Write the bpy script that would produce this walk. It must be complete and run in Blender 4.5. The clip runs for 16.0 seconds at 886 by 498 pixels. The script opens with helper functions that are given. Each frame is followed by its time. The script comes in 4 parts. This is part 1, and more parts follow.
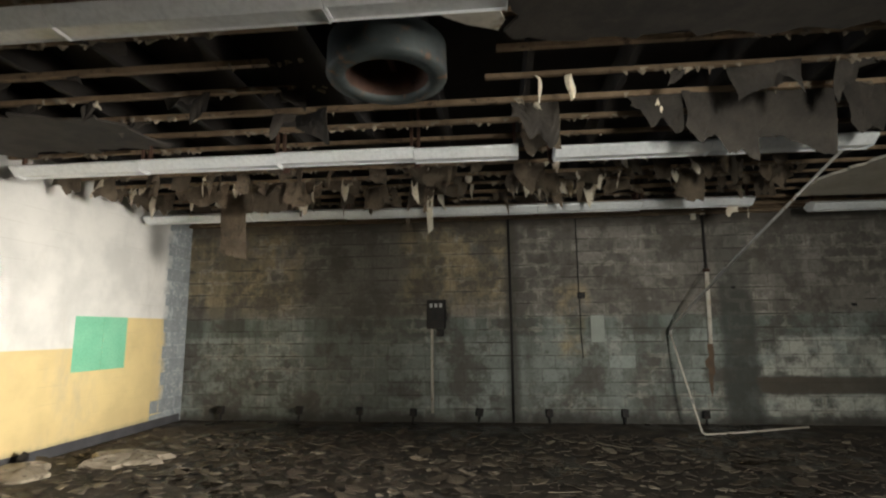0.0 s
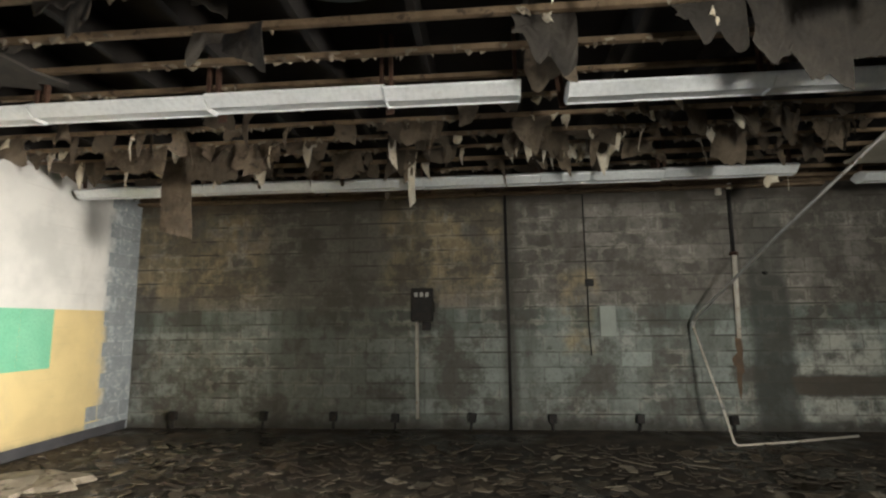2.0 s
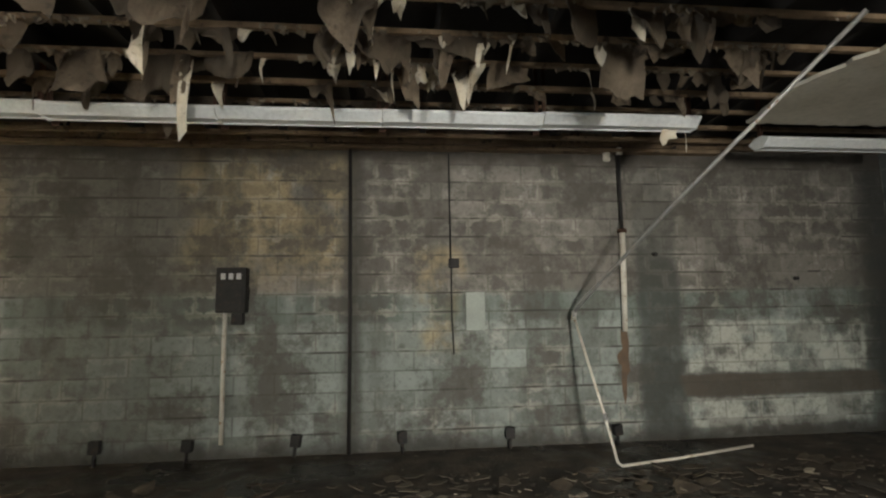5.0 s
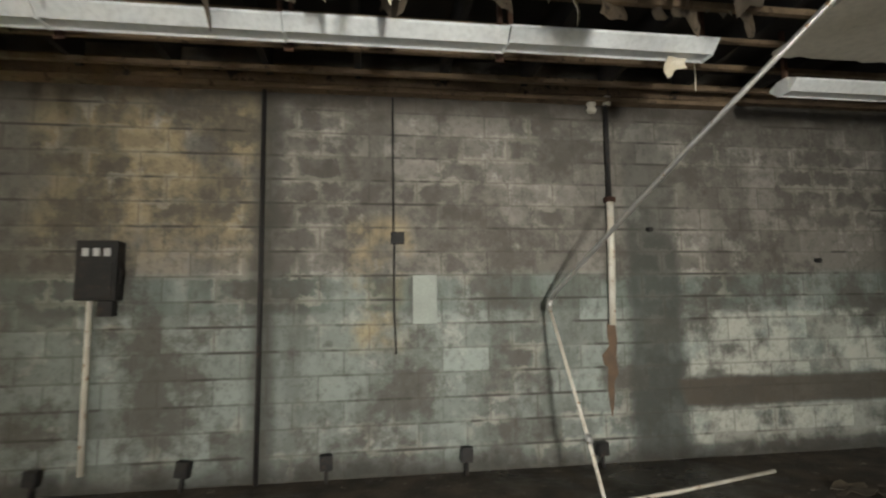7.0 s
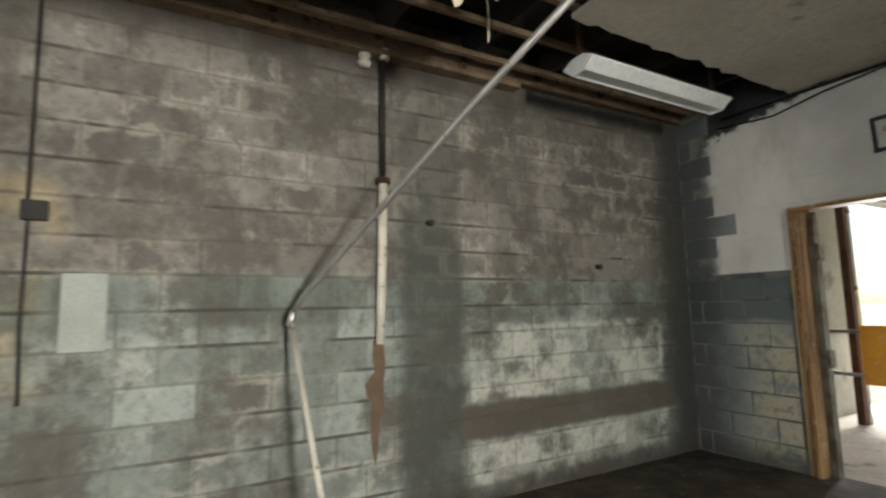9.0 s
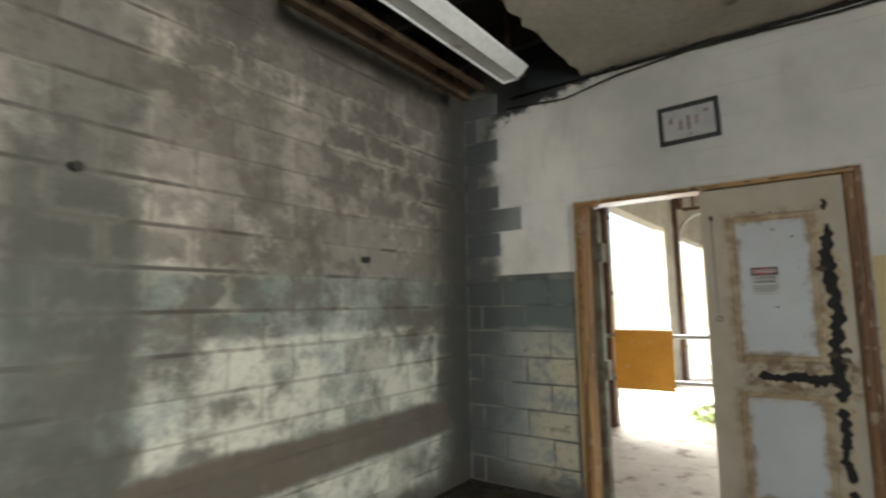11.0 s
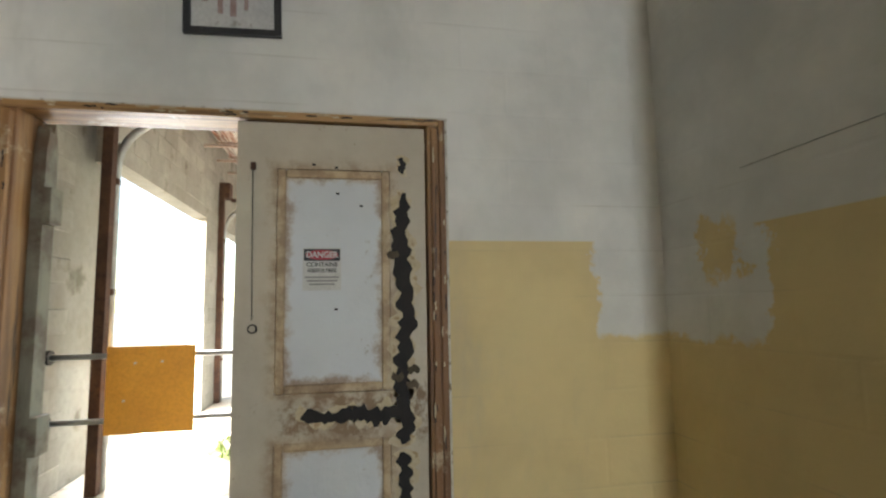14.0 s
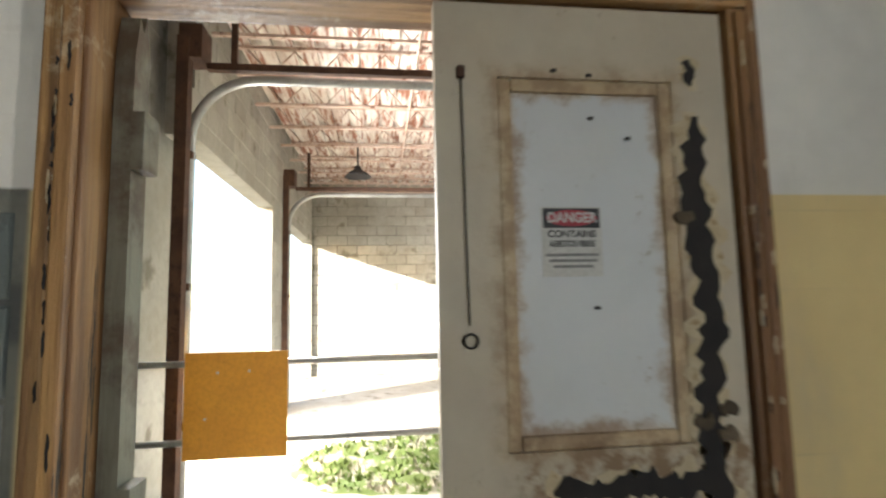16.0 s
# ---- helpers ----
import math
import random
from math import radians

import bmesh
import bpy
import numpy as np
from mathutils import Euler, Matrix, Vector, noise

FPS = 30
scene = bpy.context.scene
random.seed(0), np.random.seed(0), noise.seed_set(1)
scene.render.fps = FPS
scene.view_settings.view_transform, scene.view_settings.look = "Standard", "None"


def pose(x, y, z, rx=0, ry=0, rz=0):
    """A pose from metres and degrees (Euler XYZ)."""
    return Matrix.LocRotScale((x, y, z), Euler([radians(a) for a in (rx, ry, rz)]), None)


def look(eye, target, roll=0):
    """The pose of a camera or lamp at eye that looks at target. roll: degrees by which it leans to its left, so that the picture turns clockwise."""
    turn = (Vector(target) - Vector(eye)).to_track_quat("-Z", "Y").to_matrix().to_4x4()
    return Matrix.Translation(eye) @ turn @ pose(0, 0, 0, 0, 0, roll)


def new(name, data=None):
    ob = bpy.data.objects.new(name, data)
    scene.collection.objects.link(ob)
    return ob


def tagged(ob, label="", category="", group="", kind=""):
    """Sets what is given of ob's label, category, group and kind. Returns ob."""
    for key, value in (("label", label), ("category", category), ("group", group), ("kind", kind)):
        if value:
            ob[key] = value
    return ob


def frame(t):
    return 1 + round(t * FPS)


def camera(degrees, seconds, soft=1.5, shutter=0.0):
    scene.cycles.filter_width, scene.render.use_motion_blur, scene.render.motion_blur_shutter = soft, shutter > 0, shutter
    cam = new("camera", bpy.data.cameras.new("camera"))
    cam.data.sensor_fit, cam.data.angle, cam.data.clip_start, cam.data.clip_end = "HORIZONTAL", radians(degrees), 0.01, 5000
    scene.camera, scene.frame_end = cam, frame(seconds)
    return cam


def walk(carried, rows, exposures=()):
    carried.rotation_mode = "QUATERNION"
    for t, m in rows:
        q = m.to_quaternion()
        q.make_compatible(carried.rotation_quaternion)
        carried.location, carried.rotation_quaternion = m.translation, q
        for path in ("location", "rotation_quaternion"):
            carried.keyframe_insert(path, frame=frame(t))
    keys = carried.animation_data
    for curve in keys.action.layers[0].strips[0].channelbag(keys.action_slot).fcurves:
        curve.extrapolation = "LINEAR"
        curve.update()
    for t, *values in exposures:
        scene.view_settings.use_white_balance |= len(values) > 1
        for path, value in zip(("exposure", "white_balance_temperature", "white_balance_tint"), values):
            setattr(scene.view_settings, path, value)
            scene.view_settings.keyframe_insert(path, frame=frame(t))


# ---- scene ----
cam = camera(80.9, 16.0, soft=2.2, shutter=0.5)
METRES, EYE, TILT, LEAN, TURN = 9.5, 1.4, 0.0, 0.0, 5.6
ROWS = [
    (0.0, 0.0, 0.0, 0.0, 0.08, 8.86, 0.52),
    (0.5, 0.0042, 0.0298, -0.0001, 0.05, 8.38, 0.62),
    (1.0, 0.0066, 0.0561, 0.0013, 0.08, 8.22, 0.59),
    (1.5, 0.0036, 0.0901, 0.0005, 0.05, 8.03, 0.55),
    (2.0, 0.0112, 0.1176, -0.0001, -0.5, 8.09, 0.65),
    (2.5, 0.0335, 0.1473, 0.0021, -1.89, 7.97, 0.75),
    (3.0, 0.0486, 0.1781, -0.0012, -4.01, 7.94, 0.69),
    (3.5, 0.0592, 0.2143, -0.0009, -6.98, 7.77, 0.6),
    (4.0, 0.0724, 0.2377, -0.0019, -9.87, 7.66, 0.71),
    (6.5, 0.138, 0.3665, -0.0026, -12.15, 6.32, 0.89),
    (7.0, 0.156, 0.3998, -0.0065, -13.61, 6.32, 0.83),
    (7.5, 0.1721, 0.4329, -0.003, -18.54, 6.31, 0.68),
    (8.0, 0.1942, 0.4602, -0.0033, -23.8, 6.48, 0.9),
    (10.5, 0.3207, 0.5635, -0.0003, -53.11, 6.49, 1.11),
    (11.0, 0.3521, 0.5802, 0.0006, -59.57, 6.26, 1.0),
    (11.5, 0.3851, 0.5828, -0.0005, -72.32, 6.11, 0.85),
    (12.0, 0.4186, 0.5815, -0.0014, -81.41, 6.14, 0.99),
    (12.5, 0.4484, 0.5865, -0.0036, -86.29, 6.0, 0.89),
    (13.0, 0.4733, 0.5937, -0.0038, -93.38, 6.3, 0.81),
    (13.5, 0.4949, 0.5884, -0.0055, -102.26, 6.24, 1.01),
    (14.0, 0.5206, 0.5835, -0.003, -106.28, 6.2, 1.05),
    (14.5, 0.5441, 0.5935, -0.0024, -106.8, 6.04, 1.01),
    (15.0, 0.5638, 0.6159, -0.0023, -106.89, 6.07, 1.09),
    (15.5, 0.59, 0.6262, -0.0038, -105.2, 5.98, 1.16),
    (16.0, 0.6236, 0.6318, -0.0019, -102.49, 5.99, 1.16),
]
EXPO = [(0.0, 0.8), (4.0, 1.35), (7.0, 1.9), (10.5, 2.3), (12.0, 2.65), (14.0, 2.8), (16.0, 2.6)]
walk(cam, [(t, pose(0, 0, EYE, TILT, LEAN, TURN) @ pose(METRES * x, METRES * y, METRES * z, 90 + pitch, roll, yaw)) for t, x, y, z, yaw, pitch, roll in ROWS], EXPO)

# ---- world and light ----
SUN_EL = 15.0                           # degrees
world = bpy.data.worlds.new("sky")
scene.world = world
world.use_nodes = True
wn = world.node_tree
sky = wn.nodes.new("ShaderNodeTexSky")
sky.sky_type, sky.sun_disc = "NISHITA", False
sky.sun_elevation, sky.sun_rotation = radians(SUN_EL), radians(-37)
wn.links.new(sky.outputs[0], wn.nodes["Background"].inputs[0])
wn.nodes["Background"].inputs[1].default_value = 0.15
sun_way = Vector((0.6, -0.8, -math.tan(radians(SUN_EL))))
sun = new("sun", bpy.data.lights.new("sun", "SUN"))
sun.data.energy, sun.data.angle, sun.data.color = 5.0, radians(0.5), (1.0, 0.95, 0.86)
sun.matrix_world = look((0, 0, 30), Vector((0, 0, 30)) + sun_way)


def area_light(name, at, to, w, h, watts, colour, spread):
    lamp = new(name, bpy.data.lights.new(name, "AREA"))
    lamp.data.shape, lamp.data.size, lamp.data.size_y = "RECTANGLE", w, h
    lamp.data.energy, lamp.data.color, lamp.data.spread = watts, colour, radians(spread)
    lamp.matrix_world = look(at, to)
    return lamp


area_light("bay_door_light", (10.62, 8.0, 1.32), (10.4, 4.0, 0.2), 2.8, 2.6, 115, (1.0, 0.98, 0.95), 180)
# added fill lamps, no such windows known: east lights wall_west, west lights wall_east
area_light("fill_light_east", (5.28, 1.2, 1.75), (-5.1, 5.4, 1.1), 2.4, 1.4, 55, (1.0, 0.95, 0.86), 38)
area_light("fill_light_west", (-5.06, 3.85, 1.75), (6.5, 5.4, 1.2), 1.0, 1.4, 7.5, (0.88, 0.95, 1.0), 75)
# source inferred from the conduit's shadow; the window itself is unseen
area_light("window_light_south", (1.7, -2.96, 1.75), (2.1, 8.25, 1.3), 0.75, 1.5, 30, (1.0, 0.98, 0.90), 58)

# ---- mesh helpers ----
rng = random.Random(7)


def part(name, bm, mat, parent=None, label=""):
    me = bpy.data.meshes.new(name)
    bm.normal_update()
    bm.to_mesh(me)
    bm.free()
    for m in (mat if isinstance(mat, (list, tuple)) else [mat]):
        me.materials.append(m)
    ob = new(name, me)
    if parent:
        ob.parent = parent
    if label:
        tagged(ob, label)
    return ob


def empty(name, at, label, category, group="", kind=""):
    ob = new(name)
    ob.location = at
    ob.empty_display_size = 0.1
    return tagged(ob, label, category, group, kind)


def box(bm, lo, hi, bevel=0.0, m=None):
    c = [(a + b) / 2 for a, b in zip(lo, hi)]
    d = [abs(b - a) for a, b in zip(lo, hi)]
    r = bmesh.ops.create_cube(bm, size=1.0)
    vs = r["verts"]
    bmesh.ops.scale(bm, vec=d, verts=vs)
    bmesh.ops.translate(bm, vec=c, verts=vs)
    if bevel:
        es = list({e for v in vs for e in v.link_edges})
        out = bmesh.ops.bevel(bm, geom=es, offset=bevel, segments=2, affect="EDGES", profile=0.6)
        vs = list({v for f in out["faces"] for v in f.verts} | {v for v in vs if v.is_valid})
    if m is not None:
        bmesh.ops.transform(bm, matrix=m, verts=vs)
    return bm


def boxed(lo, hi, bevel=0.0):
    return box(bmesh.new(), lo, hi, bevel)


def tube(bm, pts, r, n=10, caps=True):
    """A round bar along a line of points."""
    pts = [Vector(p) for p in pts]
    rings = []
    side = None
    for i, p in enumerate(pts):
        d = (pts[min(i + 1, len(pts) - 1)] - pts[max(i - 1, 0)]).normalized()
        ref = side if side is not None else (Vector((0, 0, 1)) if abs(d.z) < 0.9 else Vector((1, 0, 0)))
        a = (ref - d * ref.dot(d)).normalized()
        side = a
        b = d.cross(a)
        rr = r[i] if isinstance(r, (list, tuple)) else r
        rings.append([bm.verts.new(p + rr * (math.cos(k * math.tau / n) * a + math.sin(k * math.tau / n) * b)) for k in range(n)])
    for u, v in zip(rings, rings[1:]):
        for k in range(n):
            f = bm.faces.new((u[k], u[(k + 1) % n], v[(k + 1) % n], v[k]))
            f.smooth = True
    if caps:
        bm.faces.new(rings[0][::-1])
        bm.faces.new(rings[-1])
    return bm


def lathe(bm, profile, at=(0, 0, 0), n=24):
    rings = [[bm.verts.new(Vector(at) + Vector((r * math.cos(k * math.tau / n), r * math.sin(k * math.tau / n), z))) for k in range(n)] for r, z in profile]
    for u, v in zip(rings, rings[1:]):
        for k in range(n):
            bm.faces.new((u[k], u[(k + 1) % n], v[(k + 1) % n], v[k])).smooth = True
    return bm


def extrude_x(bm, prof, x0, x1):
    """A closed outline in (y, z), drawn out along x."""
    a = [bm.verts.new((x0, y, z)) for y, z in prof]
    b = [bm.verts.new((x1, y, z)) for y, z in prof]
    n = len(prof)
    for k in range(n):
        bm.faces.new((a[k], a[(k + 1) % n], b[(k + 1) % n], b[k]))
    bm.faces.new(a[::-1])
    bm.faces.new(b)
    bmesh.ops.recalc_face_normals(bm, faces=bm.faces)
    return bm


def slab(bm, outline, thick, m):
    """A flat plate with a free outline in its own xy plane, posed by m."""
    a = [bm.verts.new(m @ Vector((x, y, 0))) for x, y in outline]
    b = [bm.verts.new(m @ Vector((x, y, thick))) for x, y in outline]
    n = len(outline)
    for k in range(n):
        bm.faces.new((a[k], a[(k + 1) % n], b[(k + 1) % n], b[k]))
    caps = [bm.faces.new(a[::-1]), bm.faces.new(b)]
    bm.normal_update()
    bmesh.ops.triangulate(bm, faces=caps)
    return bm


# ---- materials ----
X0, X1, Y1, TOP = -5.1, 6.5, 8.25, 3.15       # the shell's west, east and north faces, ceiling height


class Nodes:
    """A node material with one Principled shader and short ways to wire it."""

    def __init__(self, name, rough=0.8, metal=0.0):
        self.mat = bpy.data.materials.new(name)
        self.mat.use_nodes = True
        self.t = self.mat.node_tree
        self.b = self.t.nodes["Principled BSDF"]
        self.b.inputs["Roughness"].default_value = rough
        self.b.inputs["Metallic"].default_value = metal
        self.geo = self.t.nodes.new("ShaderNodeNewGeometry")
        self.pos = self.geo.outputs["Position"]

    def put(self, sock, v):
        if isinstance(v, (int, float)):
            sock.default_value = v
        elif isinstance(v, (tuple, list)):
            sock.default_value = (*v, 1.0) if len(v) == 3 and sock.type == "RGBA" else v
        else:
            self.t.links.new(v, sock)

    def noise(self, scale, detail=4.0, rough=0.6, stretch=None, shift=None):
        n = self.t.nodes.new("ShaderNodeTexNoise")
        n.inputs["Scale"].default_value, n.inputs["Detail"].default_value, n.inputs["Roughness"].default_value = scale, detail, rough
        src = self.pos
        if stretch or shift:
            mp = self.t.nodes.new("ShaderNodeMapping")
            mp.inputs["Scale"].default_value = stretch or (1, 1, 1)
            mp.inputs["Location"].default_value = shift or (0, 0, 0)
            self.t.links.new(src, mp.inputs[0])
            src = mp.outputs[0]
        self.t.links.new(src, n.inputs[0])
        return n.outputs[0]

    def ramp(self, v, a, b):
        n = self.t.nodes.new("ShaderNodeMapRange")
        n.interpolation_type = "SMOOTHSTEP"
        self.put(n.inputs[0], v)
        n.inputs[1].default_value, n.inputs[2].default_value = a, b
        return n.outputs[0]

    def math(self, op, a, b=0.0):
        n = self.t.nodes.new("ShaderNodeMath")
        n.operation = op
        self.put(n.inputs[0], a)
        self.put(n.inputs[1], b)
        return n.outputs[0]

    def mix(self, f, a, b):
        n = self.t.nodes.new("ShaderNodeMix")
        n.data_type = "RGBA"
        self.put(n.inputs[0], f)
        self.put(n.inputs[6], a)
        self.put(n.inputs[7], b)
        return n.outputs[2]

    def axes(self):
        n = self.t.nodes.new("ShaderNodeSeparateXYZ")
        self.t.links.new(self.pos, n.inputs[0])
        return n.outputs

    def rand(self):
        o = self.t.nodes.new("ShaderNodeObjectInfo").outputs["Random"]
        return self.math("FRACT", self.math("ADD", o, self.geo.outputs["Random Per Island"]))

    def within(self, axis, lo, hi, soft, wob):
        """1 where lo < axis < hi, with an uneven edge."""
        v = self.math("ADD", axis, wob)
        return self.math("MULTIPLY", self.ramp(v, lo - soft, lo + soft), self.math("SUBTRACT", 1.0, self.ramp(v, hi - soft, hi + soft)))

    def done(self, colour, bump=None, depth=0.01, rough=None):
        self.put(self.b.inputs["Base Color"], colour)
        if rough is not None:
            self.put(self.b.inputs["Roughness"], rough)
        if bump is not None:
            n = self.t.nodes.new("ShaderNodeBump")
            n.inputs["Distance"].default_value = depth
            n.inputs["Strength"].default_value = 0.7
            self.t.links.new(bump, n.inputs["Height"])
            self.t.links.new(n.outputs[0], self.b.inputs["Normal"])
        return self.mat


def worn(name, c1, c2, scale=3.0, rough=0.75, metal=0.0, spots=None, lo=0.55, hi=0.68, depth=0.004, rand=0.0, stretch=None):
    """A plain surface with two tones of wear, fine grain and, if given, spots of a third colour."""
    n = Nodes(name, rough, metal)
    col = n.mix(n.ramp(n.noise(scale, 5, stretch=stretch), 0.3, 0.7), c1, c2)
    fine = n.noise(scale * 14, 3, stretch=stretch)
    col = n.mix(n.math("MULTIPLY", n.ramp(fine, 0.35, 0.75), 0.3), col, tuple(0.45 * v for v in c1))
    if spots:
        col = n.mix(n.ramp(n.noise(scale * 2.3, 6, stretch=stretch, shift=(5, 3, 9)), lo, hi), col, spots)
    if rand:
        col = n.mix(n.math("MULTIPLY", n.rand(), rand), col, tuple(0.35 * v for v in c2))
    return n.done(col, fine, depth)


def course_edge(n, along, z, origin):
    """Metres from the nearest joint of a running bond, and the same to the bed joints alone."""
    row = n.math("FLOOR", n.math("DIVIDE", z, 0.2))
    u = n.math("FRACT", n.math("ADD", n.math("DIVIDE", n.math("SUBTRACT", along, origin), 0.4), n.math("MULTIPLY", n.math("MODULO", row, 2.0), 0.5)))
    v = n.math("FRACT", n.math("DIVIDE", z, 0.2))
    eu = n.math("MULTIPLY", n.math("MINIMUM", u, n.math("SUBTRACT", 1.0, u)), 0.4)
    ev = n.math("MULTIPLY", n.math("MINIMUM", v, n.math("SUBTRACT", 1.0, v)), 0.2)
    return n.math("MINIMUM", eu, ev), ev


def block_material(name, mortar=False):
    n = Nodes(name, 0.85)
    x, y, z = n.axes()
    r = 0.35 if mortar else n.rand()
    big, mid, fine = n.noise(0.55, 5, shift=(3, 0, 7)), n.noise(2.6, 6), n.noise(22, 4)
    rags = n.noise(9.0, 7, 0.72, shift=(2, 6, 1))
    drip = n.noise(1.0, 5, stretch=(2.2, 2.2, 0.35))
    wob = n.math("MULTIPLY", n.math("SUBTRACT", mid, 0.5), 0.35)
    upper = n.mix(r, (0.185, 0.168, 0.145), (0.255, 0.235, 0.205))
    lower = n.mix(r, (0.20, 0.22, 0.195), (0.30, 0.33, 0.30))
    col = n.mix(n.ramp(n.math("ADD", z, n.math("MULTIPLY", wob, 0.3)), 1.56, 1.66), lower, upper)
    # old ochre paint left on the upper courses
    ochre = n.math("MAXIMUM", n.within(x, -1.45, 0.24, 0.12, wob), n.math("SUBTRACT", 1.0, n.ramp(n.math("ADD", x, wob), -3.5, -3.0)))
    ochre = n.math("MULTIPLY", ochre, n.ramp(n.math("ADD", z, wob), 1.55, 2.0))
    ochre = n.math("MAXIMUM", ochre, n.math("MULTIPLY", n.within(x, 0.95, 1.42, 0.08, wob), n.within(z, 1.0, 2.1, 0.1, wob)))
    col = n.mix(n.math("MULTIPLY", n.math("MULTIPLY", ochre, n.ramp(n.noise(2.1, 5, shift=(11, 0, 2)), 0.34, 0.54)), 0.8), col, (0.38, 0.30, 0.17))
    # broad pale splashes of worn paint
    col = n.mix(n.math("MULTIPLY", n.math("MULTIPLY", n.ramp(n.noise(3.4, 8, 0.75, shift=(1, 2, 3)), 0.54, 0.66), n.ramp(big, 0.36, 0.54)), 0.7), col, (0.47, 0.45, 0.40))
    # the dark green dado line
    dado = n.within(z, 1.30, 1.60, 0.03, n.math("MULTIPLY", wob, 0.2))
    col = n.mix(n.math("MULTIPLY", dado, n.math("MULTIPLY", n.ramp(drip, 0.3, 0.6), 0.75)), col, (0.075, 0.095, 0.078))
    # damp
    col = n.mix(n.math("MULTIPLY", n.ramp(drip, 0.46, 0.66), 0.5), col, (0.06, 0.055, 0.044))
    col = n.mix(n.math("MULTIPLY", n.ramp(n.noise(1.7, 7, 0.72, shift=(8, 1, 5)), 0.47, 0.60), 0.8), col, (0.085, 0.076, 0.063))
    col = n.mix(n.math("MULTIPLY", n.ramp(rags, 0.54, 0.64), 0.35), col, (0.065, 0.06, 0.05))
    # faces rubbed dark, with pale paint kept along the joints
    edge, bed = course_edge(n, x, z, X0 + 0.002)
    ragged = n.math("ADD", edge, n.math("MULTIPLY", n.math("SUBTRACT", rags, 0.5), 0.24))
    rim = n.math("SUBTRACT", 1.0, n.ramp(ragged, 0.012, 0.036))
    some = n.ramp(n.noise(1.25, 4, shift=(7, 7, 2)), 0.46, 0.64)
    col = n.mix(n.math("MULTIPLY", n.math("MULTIPLY", n.ramp(ragged, 0.03, 0.06), some), 0.4), col, (0.10, 0.092, 0.078))
    col = n.mix(n.math("MULTIPLY", n.math("MULTIPLY", rim, some), 0.5), col, (0.43, 0.405, 0.34))
    # bed joints black with dirt here and there
    dirt = n.math("MULTIPLY", n.math("SUBTRACT", 1.0, n.ramp(bed, 0.004, 0.016)), n.ramp(n.noise(1.9, 5, shift=(3, 9, 4)), 0.48, 0.6))
    col = n.mix(n.math("MULTIPLY", dirt, 0.85), col, (0.035, 0.03, 0.025))
    damp = n.within(x, -3.0, -1.3, 0.25, n.math("MULTIPLY", wob, 1.5))
    col = n.mix(n.math("MULTIPLY", damp, 0.5), col, (0.07, 0.066, 0.052))
    streak = n.within(x, 0.17, 0.36, 0.06, n.math("MULTIPLY", wob, 0.4))
    col = n.mix(n.math("MULTIPLY", streak, 0.75), col, (0.06, 0.058, 0.048))
    # east corner darkened in the colour, shade with soot; dark strip by the pipe
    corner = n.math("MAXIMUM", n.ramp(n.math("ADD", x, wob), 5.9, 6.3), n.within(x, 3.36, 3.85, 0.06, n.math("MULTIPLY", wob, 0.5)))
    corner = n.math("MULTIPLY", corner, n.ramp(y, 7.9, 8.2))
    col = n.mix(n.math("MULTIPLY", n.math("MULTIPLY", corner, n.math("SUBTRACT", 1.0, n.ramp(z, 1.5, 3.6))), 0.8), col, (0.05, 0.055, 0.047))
    corner_dark = n.ramp(n.math("ADD", x, n.math("MULTIPLY", wob, 1.4)), 6.05, 6.3)
    col = n.mix(n.math("MULTIPLY", corner_dark, 0.8), col, (0.04, 0.042, 0.04))
    # darker under the ledger
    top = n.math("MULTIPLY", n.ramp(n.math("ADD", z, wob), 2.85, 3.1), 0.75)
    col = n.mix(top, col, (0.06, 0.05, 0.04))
    band = n.math("MULTIPLY", n.within(x, 3.8, 6.2, 0.05, wob), n.within(z, 0.44, 0.68, 0.02, n.math("MULTIPLY", wob, 0.2)))
    col = n.mix(n.math("MULTIPLY", band, 0.9), col, (0.085, 0.07, 0.052))
    # repainted pale courses near the door
    pale = n.math("MULTIPLY", n.within(x, 3.9, 6.05, 0.05, wob), n.math("MAXIMUM", n.within(z, 0.70, 1.26, 0.02, n.math("MULTIPLY", wob, 0.25)), n.within(z, 0.12, 0.42, 0.02, n.math("MULTIPLY", wob, 0.3))))
    col = n.mix(n.math("MULTIPLY", pale, n.ramp(n.noise(3.0, 6, 0.65, shift=(4, 4, 4)), 0.38, 0.58)), col, (0.46, 0.46, 0.40))
    # darker along the foot
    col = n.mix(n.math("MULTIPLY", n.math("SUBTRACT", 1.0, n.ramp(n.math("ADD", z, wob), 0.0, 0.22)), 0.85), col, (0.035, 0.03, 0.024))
    col = n.mix(n.math("MULTIPLY", n.ramp(fine, 0.45, 0.75), 0.4), col, (0.07, 0.065, 0.055))
    if mortar:
        col = n.mix(0.35, col, (0.07, 0.063, 0.05))
    return n.done(col, n.math("ADD", n.math("ADD", fine, rags), n.math("MULTIPLY", mid, 0.8)), 0.016)


